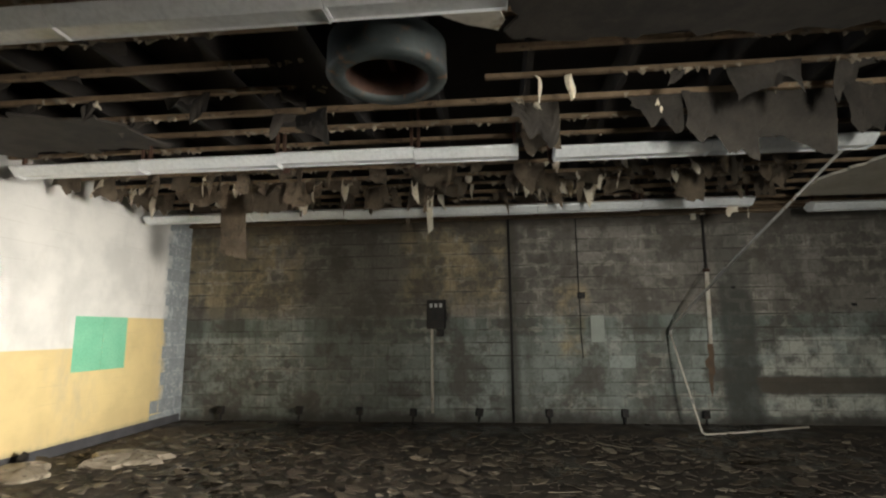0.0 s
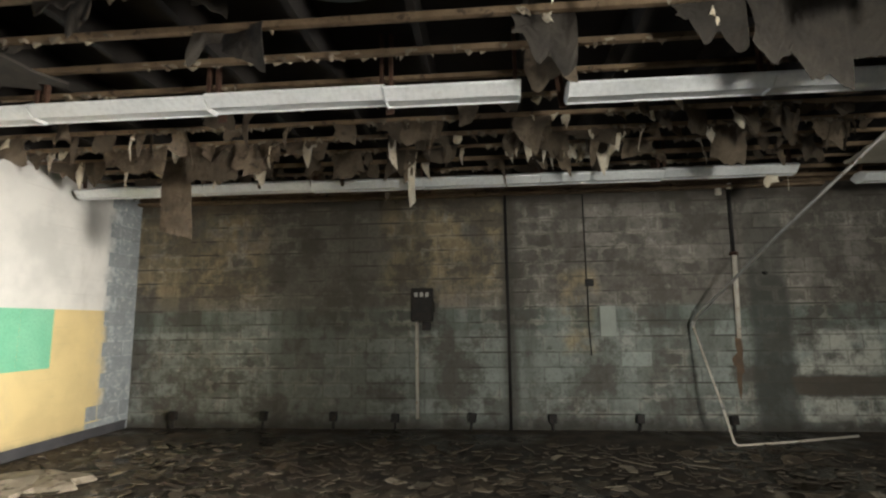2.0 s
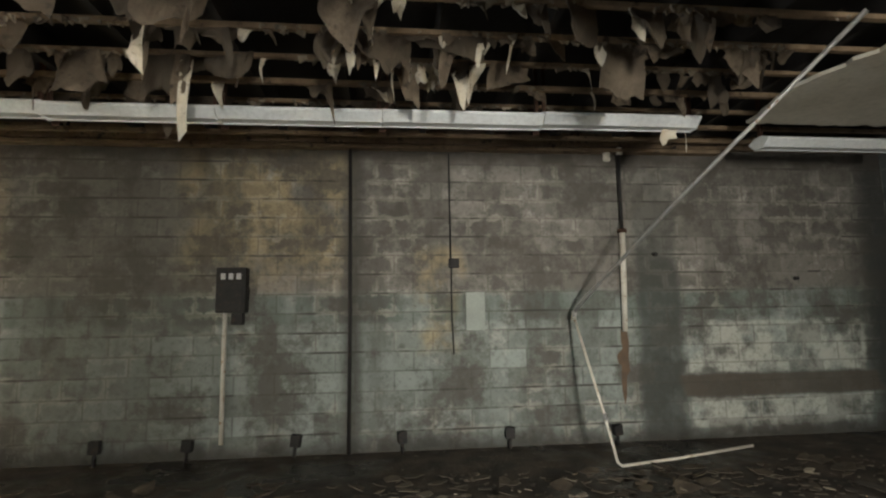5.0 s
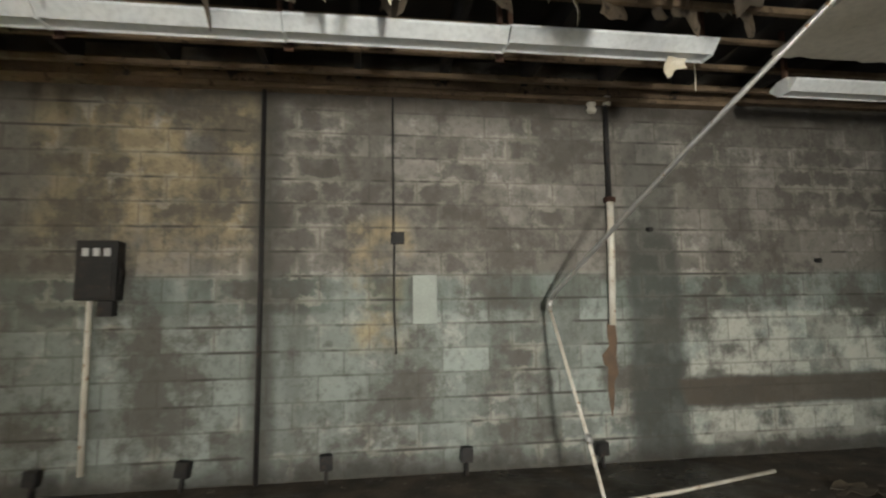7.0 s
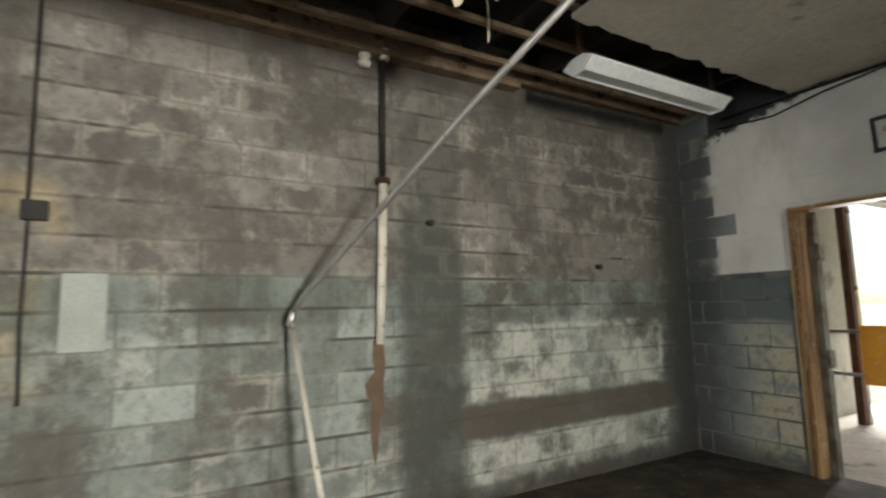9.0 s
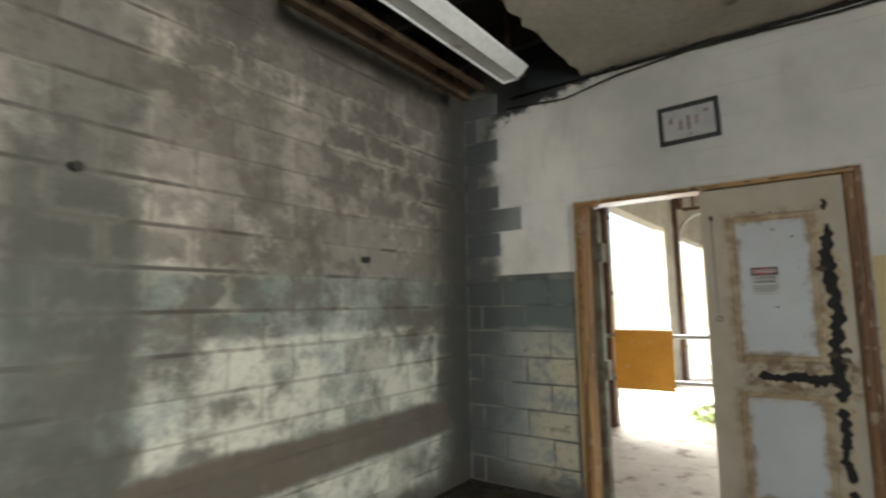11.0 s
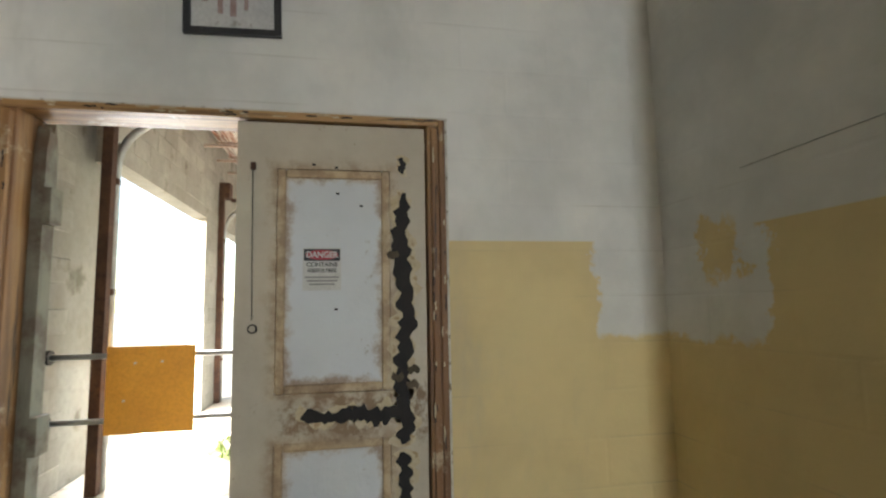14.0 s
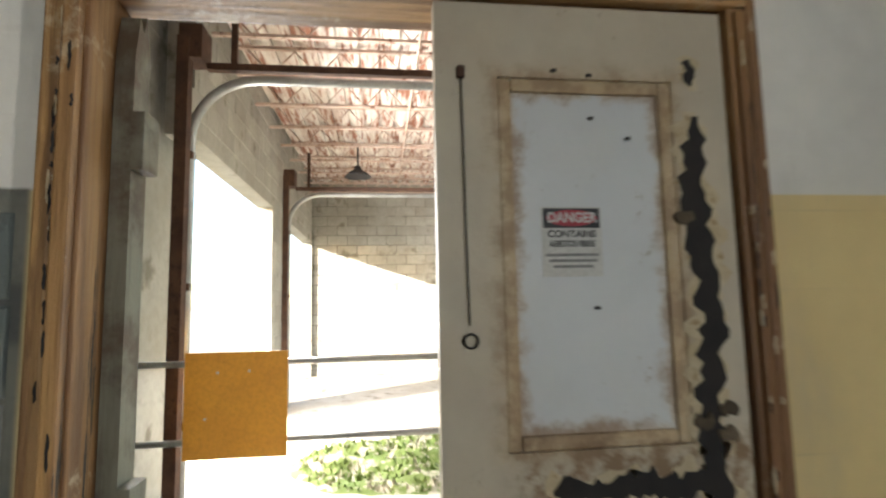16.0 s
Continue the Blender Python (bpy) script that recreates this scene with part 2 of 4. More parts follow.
def east_block_material():
    """Grey green block paint over cream on the bare part beside the doorway."""
    n = Nodes("grey green painted block", 0.8)
    x, y, z = n.axes()
    mid, fine, rags = n.noise(2.4, 6), n.noise(24, 4), n.noise(7.0, 7, 0.72)
    wob = n.math("MULTIPLY", n.math("SUBTRACT", mid, 0.5), 0.35)
    col = n.mix(n.rand(), (0.20, 0.22, 0.215), (0.28, 0.30, 0.29))
    col = n.mix(n.within(z, 1.22, 1.62, 0.03, n.math("MULTIPLY", wob, 0.3)), col, (0.12, 0.14, 0.135))
    cream = n.math("MULTIPLY", n.math("SUBTRACT", 1.0, n.ramp(n.math("ADD", z, wob), 1.0, 1.25)), n.math("SUBTRACT", 1.0, n.ramp(n.math("ADD", y, wob), 7.5, 7.9)))
    col = n.mix(n.math("MULTIPLY", cream, n.ramp(rags, 0.36, 0.54)), col, (0.48, 0.44, 0.33))
    # corner darkness, soot and shade together, put into the block colour
    corner_dark = n.ramp(n.math("ADD", y, n.math("MULTIPLY", wob, 1.2)), 7.7, 8.1)
    col = n.mix(n.math("MULTIPLY", corner_dark, 0.8), col, (0.05, 0.055, 0.057))
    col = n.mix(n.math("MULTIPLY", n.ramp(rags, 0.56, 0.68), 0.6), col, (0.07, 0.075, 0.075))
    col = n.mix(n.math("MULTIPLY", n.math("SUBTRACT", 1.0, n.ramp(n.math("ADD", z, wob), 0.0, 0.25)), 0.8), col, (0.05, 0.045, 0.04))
    return n.done(col, n.math("ADD", fine, rags), 0.012)


def paint_material(name, edge):
    """White over cream paint on plaster; edge builds the share of white from the axes."""
    n = Nodes(name, 0.62)
    x, y, z = n.axes()
    mid, fine = n.noise(1.6, 5), n.noise(26, 3)
    wob = n.math("MULTIPLY", n.math("SUBTRACT", n.noise(5.0, 6, 0.7), 0.5), 0.5)
    white = n.mix(n.ramp(mid, 0.35, 0.7), (0.74, 0.72, 0.68), (0.58, 0.57, 0.54))
    cream = n.mix(n.ramp(mid, 0.35, 0.7), (0.70, 0.55, 0.27), (0.60, 0.47, 0.235))
    col = n.mix(edge(n, x, y, z, wob), cream, white)
    joint, bed = course_edge(n, n.math("ADD", x, y), z, 0.0)
    line = n.math("MULTIPLY", n.math("SUBTRACT", 1.0, n.ramp(bed, 0.001, 0.005)), n.ramp(n.noise(1.3, 3, shift=(4, 2, 6)), 0.5, 0.66))
    col = n.mix(n.math("MULTIPLY", line, 0.28), col, (0.30, 0.26, 0.19))
    fine = n.math("ADD", fine, n.math("MULTIPLY", n.ramp(joint, 0.002, 0.012), 0.5))
    col = n.mix(n.math("MULTIPLY", n.ramp(n.noise(0.9, 6, 0.7, stretch=(1, 1, 0.4), shift=(2, 8, 1)), 0.52, 0.72), 0.5), col, (0.34, 0.32, 0.28))
    return n, col, fine, z, wob


def west_edge(n, x, y, z, wob):
    line = n.math("ADD", 1.22, n.math("MULTIPLY", n.ramp(y, 6.3, 6.4), 0.39))
    return n.ramp(n.math("SUBTRACT", z, line), -0.004, 0.004)


def east_edge(n, x, y, z, wob):
    up = n.ramp(z, 1.637, 1.645)
    patch = n.math("MULTIPLY", n.within(y, 4.0, 4.92, 0.015, n.math("MULTIPLY", wob, 0.6)), n.within(z, 1.22, 1.75, 0.015, n.math("MULTIPLY", wob, 0.25)))
    return n.math("MAXIMUM", up, patch)


def stub_edge(n, x, y, z, wob):
    up = n.ramp(z, 1.637, 1.645)
    patch = n.math("MULTIPLY", n.within(x, 5.92, 7.0, 0.02, n.math("MULTIPLY", wob, 1.0)), n.within(z, 1.22, 1.85, 0.015, n.math("MULTIPLY", wob, 0.4)))
    hole = n.math("MULTIPLY", n.within(x, 6.06, 6.24, 0.02, n.math("MULTIPLY", wob, 1.3)), n.within(z, 1.45, 1.68, 0.03, wob))
    return n.math("MULTIPLY", n.math("MAXIMUM", up, patch), n.math("SUBTRACT", 1.0, hole))


def finish(made, bare=False):
    n, col, fine, z, wob = made
    if bare == "west":
        yy = n.axes()[1]
        m1 = n.ramp(n.math("ADD", yy, n.math("MULTIPLY", wob, 0.7)), 7.55, 7.8)
        col = n.mix(m1, col, n.mix(n.ramp(n.noise(6, 6, 0.7), 0.4, 0.6), (0.22, 0.25, 0.265), (0.46, 0.49, 0.50)))
    elif bare:
        yy = n.axes()[1]
        m1 = n.math("MULTIPLY", n.ramp(yy, 7.28, 7.3), n.math("SUBTRACT", 1.0, n.ramp(n.math("ADD", z, n.math("MULTIPLY", wob, 0.02)), 1.64, 1.65)))
        m2 = n.ramp(n.math("ADD", yy, n.math("MULTIPLY", wob, 0.5)), 7.86, 8.02)
        rag = n.math("MULTIPLY", n.math("SUBTRACT", n.noise(7, 7, 0.75, shift=(1, 5, 2)), 0.5), 0.5)
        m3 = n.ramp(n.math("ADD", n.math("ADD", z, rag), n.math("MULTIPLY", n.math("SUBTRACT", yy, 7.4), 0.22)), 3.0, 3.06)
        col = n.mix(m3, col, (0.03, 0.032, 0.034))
        col = n.mix(n.math("MAXIMUM", m1, m2), col, n.mix(n.ramp(n.noise(4, 5), 0.4, 0.6), (0.085, 0.09, 0.088), (0.19, 0.19, 0.165)))
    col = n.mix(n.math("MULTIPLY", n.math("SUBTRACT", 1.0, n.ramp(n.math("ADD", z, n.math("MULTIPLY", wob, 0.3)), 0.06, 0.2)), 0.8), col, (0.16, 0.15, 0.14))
    return n.done(col, fine, 0.002)


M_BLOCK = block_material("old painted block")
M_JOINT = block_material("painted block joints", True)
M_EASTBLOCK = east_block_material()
M_MORTAR = worn("damp mortar", (0.08, 0.075, 0.063), (0.22, 0.205, 0.17), 2.0, 0.9, spots=(0.34, 0.32, 0.27), lo=0.52)
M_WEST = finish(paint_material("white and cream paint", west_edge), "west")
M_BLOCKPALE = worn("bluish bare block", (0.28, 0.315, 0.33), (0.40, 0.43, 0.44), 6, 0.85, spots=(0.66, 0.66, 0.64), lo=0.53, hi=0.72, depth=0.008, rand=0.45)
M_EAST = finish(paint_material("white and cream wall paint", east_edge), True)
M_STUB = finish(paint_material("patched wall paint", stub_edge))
M_PLASTER = worn("stained ceiling plaster", (0.62, 0.58, 0.50), (0.48, 0.44, 0.36), 1.4, 0.85, spots=(0.20, 0.16, 0.11), lo=0.6, hi=0.75)
M_WOOD = worn("dark old timber", (0.10, 0.065, 0.038), (0.17, 0.115, 0.065), 5, 0.85, spots=(0.03, 0.02, 0.014))
M_LATH = worn("furring timber", (0.16, 0.108, 0.063), (0.28, 0.195, 0.118), 5, 0.85, spots=(0.06, 0.04, 0.025), rand=0.5)
# near black base colour, lowered until the void above the strips read dark
M_DECK = worn("near black boards", (0.009, 0.007, 0.006), (0.018, 0.014, 0.011), 2, 0.9)
M_LIGHT = worn("white enamel", (0.82, 0.84, 0.84), (0.74, 0.76, 0.76), 2, 0.28, spots=(0.40, 0.36, 0.30), lo=0.66, hi=0.8, depth=0.001)
M_RUST = worn("rusty iron", (0.06, 0.03, 0.02), (0.11, 0.055, 0.033), 8, 0.8, 0.3, spots=(0.05, 0.025, 0.016))
M_DARK = worn("blackened iron", (0.010, 0.009, 0.0085), (0.02, 0.017, 0.015), 8, 0.7, 0.1, spots=(0.035, 0.022, 0.015))
M_STEEL = worn("galvanised conduit", (0.50, 0.49, 0.46), (0.38, 0.37, 0.34), 9, 0.42, 0.75, spots=(0.22, 0.15, 0.09), lo=0.62)
M_WHITEPIPE = worn("flaking white pipe", (0.68, 0.64, 0.56), (0.52, 0.47, 0.38), 7, 0.7, spots=(0.25, 0.13, 0.06), lo=0.58)
M_SCRAP = worn("dirty peeled board", (0.085, 0.062, 0.041), (0.19, 0.145, 0.098), 6, 0.9, spots=(0.045, 0.033, 0.024), rand=1.0)
# darker copy of the scrap board, the nearer ceiling's shade put into its colour
M_SCRAPSHADED = worn("shaded ceiling board", (0.024, 0.02, 0.016), (0.05, 0.042, 0.033), 4, 0.9, spots=(0.04, 0.032, 0.025))
M_SCRAPPALE = worn("pale peeled board", (0.74, 0.64, 0.47), (0.80, 0.73, 0.60), 8, 0.85, spots=(0.30, 0.22, 0.13), rand=0.3)
M_CRUMB = worn("clinging plaster crumbs", (0.42, 0.36, 0.27), (0.26, 0.21, 0.15), 6, 0.9, spots=(0.09, 0.07, 0.05), rand=0.8)
M_TIN = worn("bluish duct tin", (0.065, 0.08, 0.08), (0.035, 0.043, 0.043), 5, 0.6, 0.2, spots=(0.14, 0.08, 0.045))
M_GREEN = worn("mint green paint", (0.19, 0.52, 0.33), (0.24, 0.58, 0.38), 3, 0.6, depth=0.001)
M_BASE = worn("dark grey skirting", (0.05, 0.05, 0.055), (0.075, 0.075, 0.08), 4, 0.7)


def floor_material():
    n = Nodes("wet dirty concrete", 0.7)
    big, mid, fine = n.noise(0.5, 5), n.noise(3.5, 6), n.noise(30, 4)
    col = n.mix(n.ramp(mid, 0.35, 0.7), (0.03, 0.023, 0.016), (0.085, 0.064, 0.043))
    col = n.mix(n.ramp(n.noise(9, 5, 0.7, shift=(3, 1, 0)), 0.6, 0.7), col, (0.28, 0.245, 0.19))
    wet = n.ramp(big, 0.45, 0.6)
    col = n.mix(n.math("MULTIPLY", wet, 0.5), col, (0.02, 0.018, 0.015))
    return n.done(col, n.math("ADD", mid, n.math("MULTIPLY", fine, 0.4)), 0.03, n.math("SUBTRACT", 0.85, n.math("MULTIPLY", wet, 0.68)))


M_FLOOR = floor_material()
M_LITTER = worn("trodden litter", (0.05, 0.037, 0.025), (0.15, 0.118, 0.08), 6, 0.75, spots=(0.05, 0.035, 0.02), rand=0.7)
M_SODDEN = worn("sodden board", (0.36, 0.31, 0.235), (0.24, 0.20, 0.15), 5, 0.85, spots=(0.09, 0.07, 0.045))
M_LITTERPALE = worn("pale litter", (0.42, 0.36, 0.27), (0.30, 0.25, 0.18), 5, 0.8, spots=(0.14, 0.10, 0.06), rand=0.9)


def door_wood(name, pale, brown, keep=0.5):
    n = Nodes(name, 0.6)
    grain = n.noise(3.0, 6, 0.7, stretch=(6, 6, 0.5))
    mid, fine = n.noise(4.5, 6, 0.65), n.noise(34, 3)
    col = n.mix(n.ramp(mid, keep - 0.1, keep + 0.1), brown, pale)
    col = n.mix(n.math("MULTIPLY", n.ramp(grain, 0.45, 0.7), 0.45), col, tuple(0.4 * v for v in brown))
    return n.done(col, n.math("ADD", fine, grain), 0.003)


def jamb_wood(name, stretch):
    """Old orange varnish worn along the grain, with dark splits."""
    n = Nodes(name, 0.55)
    grain, broad = n.noise(2.2, 6, 0.65, stretch=stretch), n.noise(1.3, 5, 0.6, stretch=tuple(0.5 * v for v in stretch), shift=(3, 3, 3))
    blot, fine = n.noise(5.5, 6, 0.7), n.noise(34, 3)
    col = n.mix(n.ramp(broad, 0.38, 0.62), (0.20, 0.095, 0.035), (0.46, 0.265, 0.105))
    col = n.mix(n.math("MULTIPLY", n.ramp(grain, 0.46, 0.62), 0.75), col, (0.12, 0.055, 0.022))
    col = n.mix(n.math("MULTIPLY", n.ramp(blot, 0.58, 0.68), 0.55), col, (0.60, 0.50, 0.35))
    col = n.mix(n.ramp(n.noise(7.0, 7, 0.75, stretch=tuple(0.35 * v for v in stretch), shift=(9, 1, 5)), 0.59, 0.63), col, (0.03, 0.02, 0.014))
    return n.done(col, n.math("ADD", fine, n.math("MULTIPLY", grain, 2.0)), 0.004)


def leaf_material(name, clean, dull, reach):
    """Door paint that is rubbed to brown wood round the edges of the two panels."""
    n = Nodes(name, 0.55)
    x, y, z = n.axes()
    rags, mid, fine = n.noise(8.0, 7, 0.72), n.noise(2.2, 5), n.noise(36, 3)
    du = n.math("SUBTRACT", n.math("ABSOLUTE", n.math("SUBTRACT", y, 6.04)), 0.225)
    dz = n.math("MINIMUM", n.math("SUBTRACT", n.math("ABSOLUTE", n.math("SUBTRACT", z, 1.485)), 0.445), n.math("SUBTRACT", n.math("ABSOLUTE", n.math("SUBTRACT", z, 0.53)), 0.33))
    away = n.math("ABSOLUTE", n.math("ADD", n.math("MAXIMUM", du, dz), 0.03))
    away = n.math("ADD", away, n.math("MULTIPLY", n.math("SUBTRACT", rags, 0.5), 0.16))
    col = n.mix(n.ramp(mid, 0.35, 0.68), clean, dull)
    stain = n.math("SUBTRACT", 1.0, n.ramp(away, 0.0, reach))
    col = n.mix(n.math("MULTIPLY", stain, 0.75), col, n.mix(n.ramp(rags, 0.42, 0.6), (0.27, 0.16, 0.072), (0.47, 0.335, 0.18)))
    low = n.math("MULTIPLY", n.within(z, 0.86, 1.06, 0.03, n.math("MULTIPLY", n.math("SUBTRACT", rags, 0.5), 0.2)), n.math("SUBTRACT", 1.0, n.ramp(y, 6.2, 6.3)))
    col = n.mix(n.math("MULTIPLY", low, n.ramp(n.noise(13, 6, 0.7), 0.42, 0.6)), col, (0.22, 0.14, 0.075))
    col = n.mix(n.math("MULTIPLY", n.ramp(n.noise(17, 6, 0.75, shift=(4, 1, 7)), 0.62, 0.7), 0.5), col, (0.25, 0.19, 0.12))
    return n.done(col, n.math("ADD", fine, n.math("MULTIPLY", rags, 1.5)), 0.003)


M_JAMB = jamb_wood("worn orange wood", (9, 9, 0.5))
M_HEAD = jamb_wood("worn orange head wood", (9, 0.5, 9))
M_PLASTEREDGE = worn("broken plaster edge", (0.70, 0.67, 0.60), (0.52, 0.48, 0.40), 9, 0.85, spots=(0.22, 0.17, 0.11), lo=0.56)
M_LEAF = leaf_material("scuffed cream door paint", (0.56, 0.50, 0.395), (0.46, 0.40, 0.31), 0.085)
M_EDGE = leaf_material("rubbed brown moulding", (0.58, 0.51, 0.39), (0.46, 0.37, 0.25), 0.09)
M_PANEL = leaf_material("greyish white door panel", (0.62, 0.645, 0.675), (0.57, 0.59, 0.61), 0.04)
M_BARED = worn("bared pale wood", (0.60, 0.52, 0.37), (0.50, 0.40, 0.25), 14, 0.7, spots=(0.34, 0.23, 0.12), lo=0.56)
M_TAR = worn("black glue", (0.009, 0.0075, 0.0075), (0.018, 0.015, 0.014), 12, 0.75, depth=0.002)
M_OLDGREEN = door_wood("grey green flaked wood", (0.19, 0.185, 0.14), (0.09, 0.062, 0.04), 0.48)
M_ORANGE = worn("orange painted plate", (0.72, 0.34, 0.035), (0.62, 0.28, 0.03), 3, 0.5, spots=(0.40, 0.17, 0.02), lo=0.66, hi=0.8)
M_BAYWALL = worn("weathered block wall", (0.40, 0.385, 0.34), (0.29, 0.275, 0.235), 1.2, 0.85, spots=(0.16, 0.145, 0.11), lo=0.56, hi=0.7, rand=0.3)
M_ROOF = worn("rusting white roof sheet", (0.80, 0.76, 0.71), (0.55, 0.44, 0.38), 2.5, 0.6, spots=(0.26, 0.10, 0.055), lo=0.47, hi=0.62, stretch=(0.35, 3.0, 1.0))
M_JOIST = worn("pinkish joist paint", (0.62, 0.50, 0.43), (0.45, 0.31, 0.24), 5, 0.6, 0.1, spots=(0.18, 0.07, 0.04))
M_TRACK = worn("door track steel", (0.46, 0.47, 0.46), (0.34, 0.34, 0.33), 6, 0.45, 0.6)
M_DIRT = worn("dusty bay floor", (0.50, 0.46, 0.39), (0.38, 0.34, 0.28), 1.8, 0.9, spots=(0.2, 0.17, 0.13))
M_MOSS = worn("bright moss", (0.10, 0.15, 0.025), (0.17, 0.22, 0.05), 3, 0.95, spots=(0.42, 0.38, 0.29), lo=0.5, hi=0.58, rand=0.3)
M_GROUND = worn("dry open ground", (0.42, 0.38, 0.30), (0.32, 0.29, 0.22), 0.3, 0.95)
M_BLACK = worn("black picture frame", (0.012, 0.012, 0.014), (0.025, 0.025, 0.028), 6, 0.4)
M_PAPER = worn("faded paper", (0.60, 0.59, 0.58), (0.50, 0.49, 0.48), 6, 0.7, spots=(0.34, 0.31, 0.29), lo=0.62)
M_RED = worn("faded sign red", (0.40, 0.05, 0.07), (0.34, 0.04, 0.06), 6, 0.6)
M_INK = worn("sign ink", (0.03, 0.03, 0.035), (0.05, 0.05, 0.055), 8, 0.6)

# ---- the shell ----
YS, YB = 4.58, -3.0                     # the short south wall by the door; the far south wall
XE = 5.32                               # the east wall of the southern half


def structure(name, bm, mat, label, category):
    return tagged(part(name, bm, mat), label, category, kind="structure")


structure("floor", boxed((X0 - 0.2, YB - 0.2, -0.12), (X1 + 0.15, Y1 + 0.2, 0.0)), M_FLOOR, "wet dirty concrete floor under trodden litter", "floor")
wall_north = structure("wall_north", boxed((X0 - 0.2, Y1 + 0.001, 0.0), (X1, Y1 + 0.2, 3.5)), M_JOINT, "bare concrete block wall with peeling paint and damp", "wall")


def wall_with_hole(axis, at0, at1, a0, a1, top, h0, h1, z0, z1):
    """A wall across axis x, from a0 to a1 in y, with one opening."""
    bm = boxed((at0, a0, 0), (at1, h0, top))
    box(bm, (at0, h1, 0), (at1, a1, top))
    box(bm, (at0, h0, z1), (at1, h1, top))
    if z0 > 0:
        box(bm, (at0, h0, 0), (at1, h1, z0))
    return bm


# this opening and the one in wall_southeast are added, unseen, for the fill lamps
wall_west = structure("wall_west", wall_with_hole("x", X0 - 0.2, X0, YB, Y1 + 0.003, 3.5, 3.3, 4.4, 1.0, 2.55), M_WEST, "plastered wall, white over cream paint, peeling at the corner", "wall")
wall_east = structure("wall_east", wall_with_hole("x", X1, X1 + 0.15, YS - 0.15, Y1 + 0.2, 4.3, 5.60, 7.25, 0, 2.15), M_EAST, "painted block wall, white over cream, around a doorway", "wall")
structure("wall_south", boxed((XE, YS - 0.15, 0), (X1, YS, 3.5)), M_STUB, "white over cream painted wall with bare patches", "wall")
structure("wall_southeast", wall_with_hole("x", XE, XE + 0.15, YB, YS - 0.15, 3.5, -0.3, 2.7, 1.0, 2.55), M_STUB, "plain painted unseen side wall with an opening added for a fill lamp", "wall")
far = boxed((X0 - 0.2, YB - 0.2, 0), (1.3, YB, 3.5))
for lo, hi in (((2.1, YB - 0.2, 0), (XE + 0.15, YB, 3.5)), ((1.3, YB - 0.2, 0), (2.1, YB, 1.0)), ((1.3, YB - 0.2, 2.55), (2.1, YB, 3.5))):
    box(far, lo, hi)
structure("wall_far_south", far, M_STUB, "plain painted end wall", "wall")
structure("roof_deck", boxed((X0 - 0.2, YB - 0.2, 3.5), (X1, Y1 + 0.2, 3.62)), M_DECK, "near black board deck above the broken ceiling", "ceiling")
structure("ledger_beam", boxed((X0, Y1 - 0.07, 3.2), (X1, Y1 + 0.006, 3.36), 0.006), M_WOOD, "dark timber ledger along the top of the block wall", "beam")
structure("ledger_strip", boxed((X0, Y1 - 0.11, 3.14), (4.4, Y1 + 0.004, 3.18), 0.004), M_LATH, "pale split timber strip under the ledger", "trim")

# skirting along the west wall
structure("baseboard", boxed((X0, YB, 0), (X0 + 0.012, 8.2, 0.12), 0.003), M_BASE, "dark grey rubber skirting", "baseboard")
part("paint_patch", boxed((X0 + 0.0005, 5.93, 0.93), (X0 + 0.004, 6.40, 1.61)), M_GREEN, wall_west, "mint green painted rectangle")
part("paint_patch", boxed((X0 + 0.0005, 6.405, 0.93), (X0 + 0.0042, 6.84, 1.61)), M_GREEN, wall_west, "mint green painted rectangle")


def ragged_sheet(pts, z, th, steps=9, rag=0.05, seed=1):
    """A flat sheet in plan with torn edges between the given corners."""
    r = random.Random(seed)
    out = []
    for (xa, ya), (xb, yb) in zip(pts, pts[1:] + pts[:1]):
        n = max(2, int(steps * math.hypot(xb - xa, yb - ya)))
        for k in range(n):
            f = k / n
            j = rag if 0 < k else rag * 0.3
            out.append((xa + (xb - xa) * f + r.uniform(-j, j), ya + (yb - ya) * f + r.uniform(-j, j)))
    return slab(bmesh.new(), out, th, Matrix.Translation((0, 0, z)))


structure("ceiling", ragged_sheet([(4.02, 7.16), (3.86, 6.4), (4.05, 5.6), (4.3, YS), (XE, YS - 0.1), (X1 - 0.02, YS + 0.01), (X1 - 0.02, 7.16)], 3.12, 0.03, rag=0.03), M_PLASTER, "stained plaster ceiling with a broken edge", "ceiling")
structure("ceiling_remnant_1", ragged_sheet([(0.1, 2.45), (3.2, 2.45), (3.3, 2.95), (1.6, 3.02), (0.15, 2.95)], 3.13, 0.02, 10, 0.06, 2), M_SCRAPSHADED, "torn grey remnant of the ceiling board", "ceiling")
structure("ceiling_remnant_2", ragged_sheet([(-5.05, 3.5), (-3.2, 3.7), (-3.0, 4.4), (-5.05, 4.5)], 3.13, 0.02, 10, 0.07, 3), M_SCRAPSHADED, "torn grey remnant of the ceiling board", "ceiling")
structure("ceiling_remnant_3", ragged_sheet([(-0.55, 2.3), (0.12, 2.3), (0.05, 2.8), (-0.25, 2.62)], 3.11, 0.015, 8, 0.04, 4), M_PLASTER, "white broken corner of ceiling board", "ceiling")
structure("ceiling_south", boxed((X0, YB, 3.12), (XE, 1.9, 3.15)), M_PLASTER, "stained plaster ceiling", "ceiling")

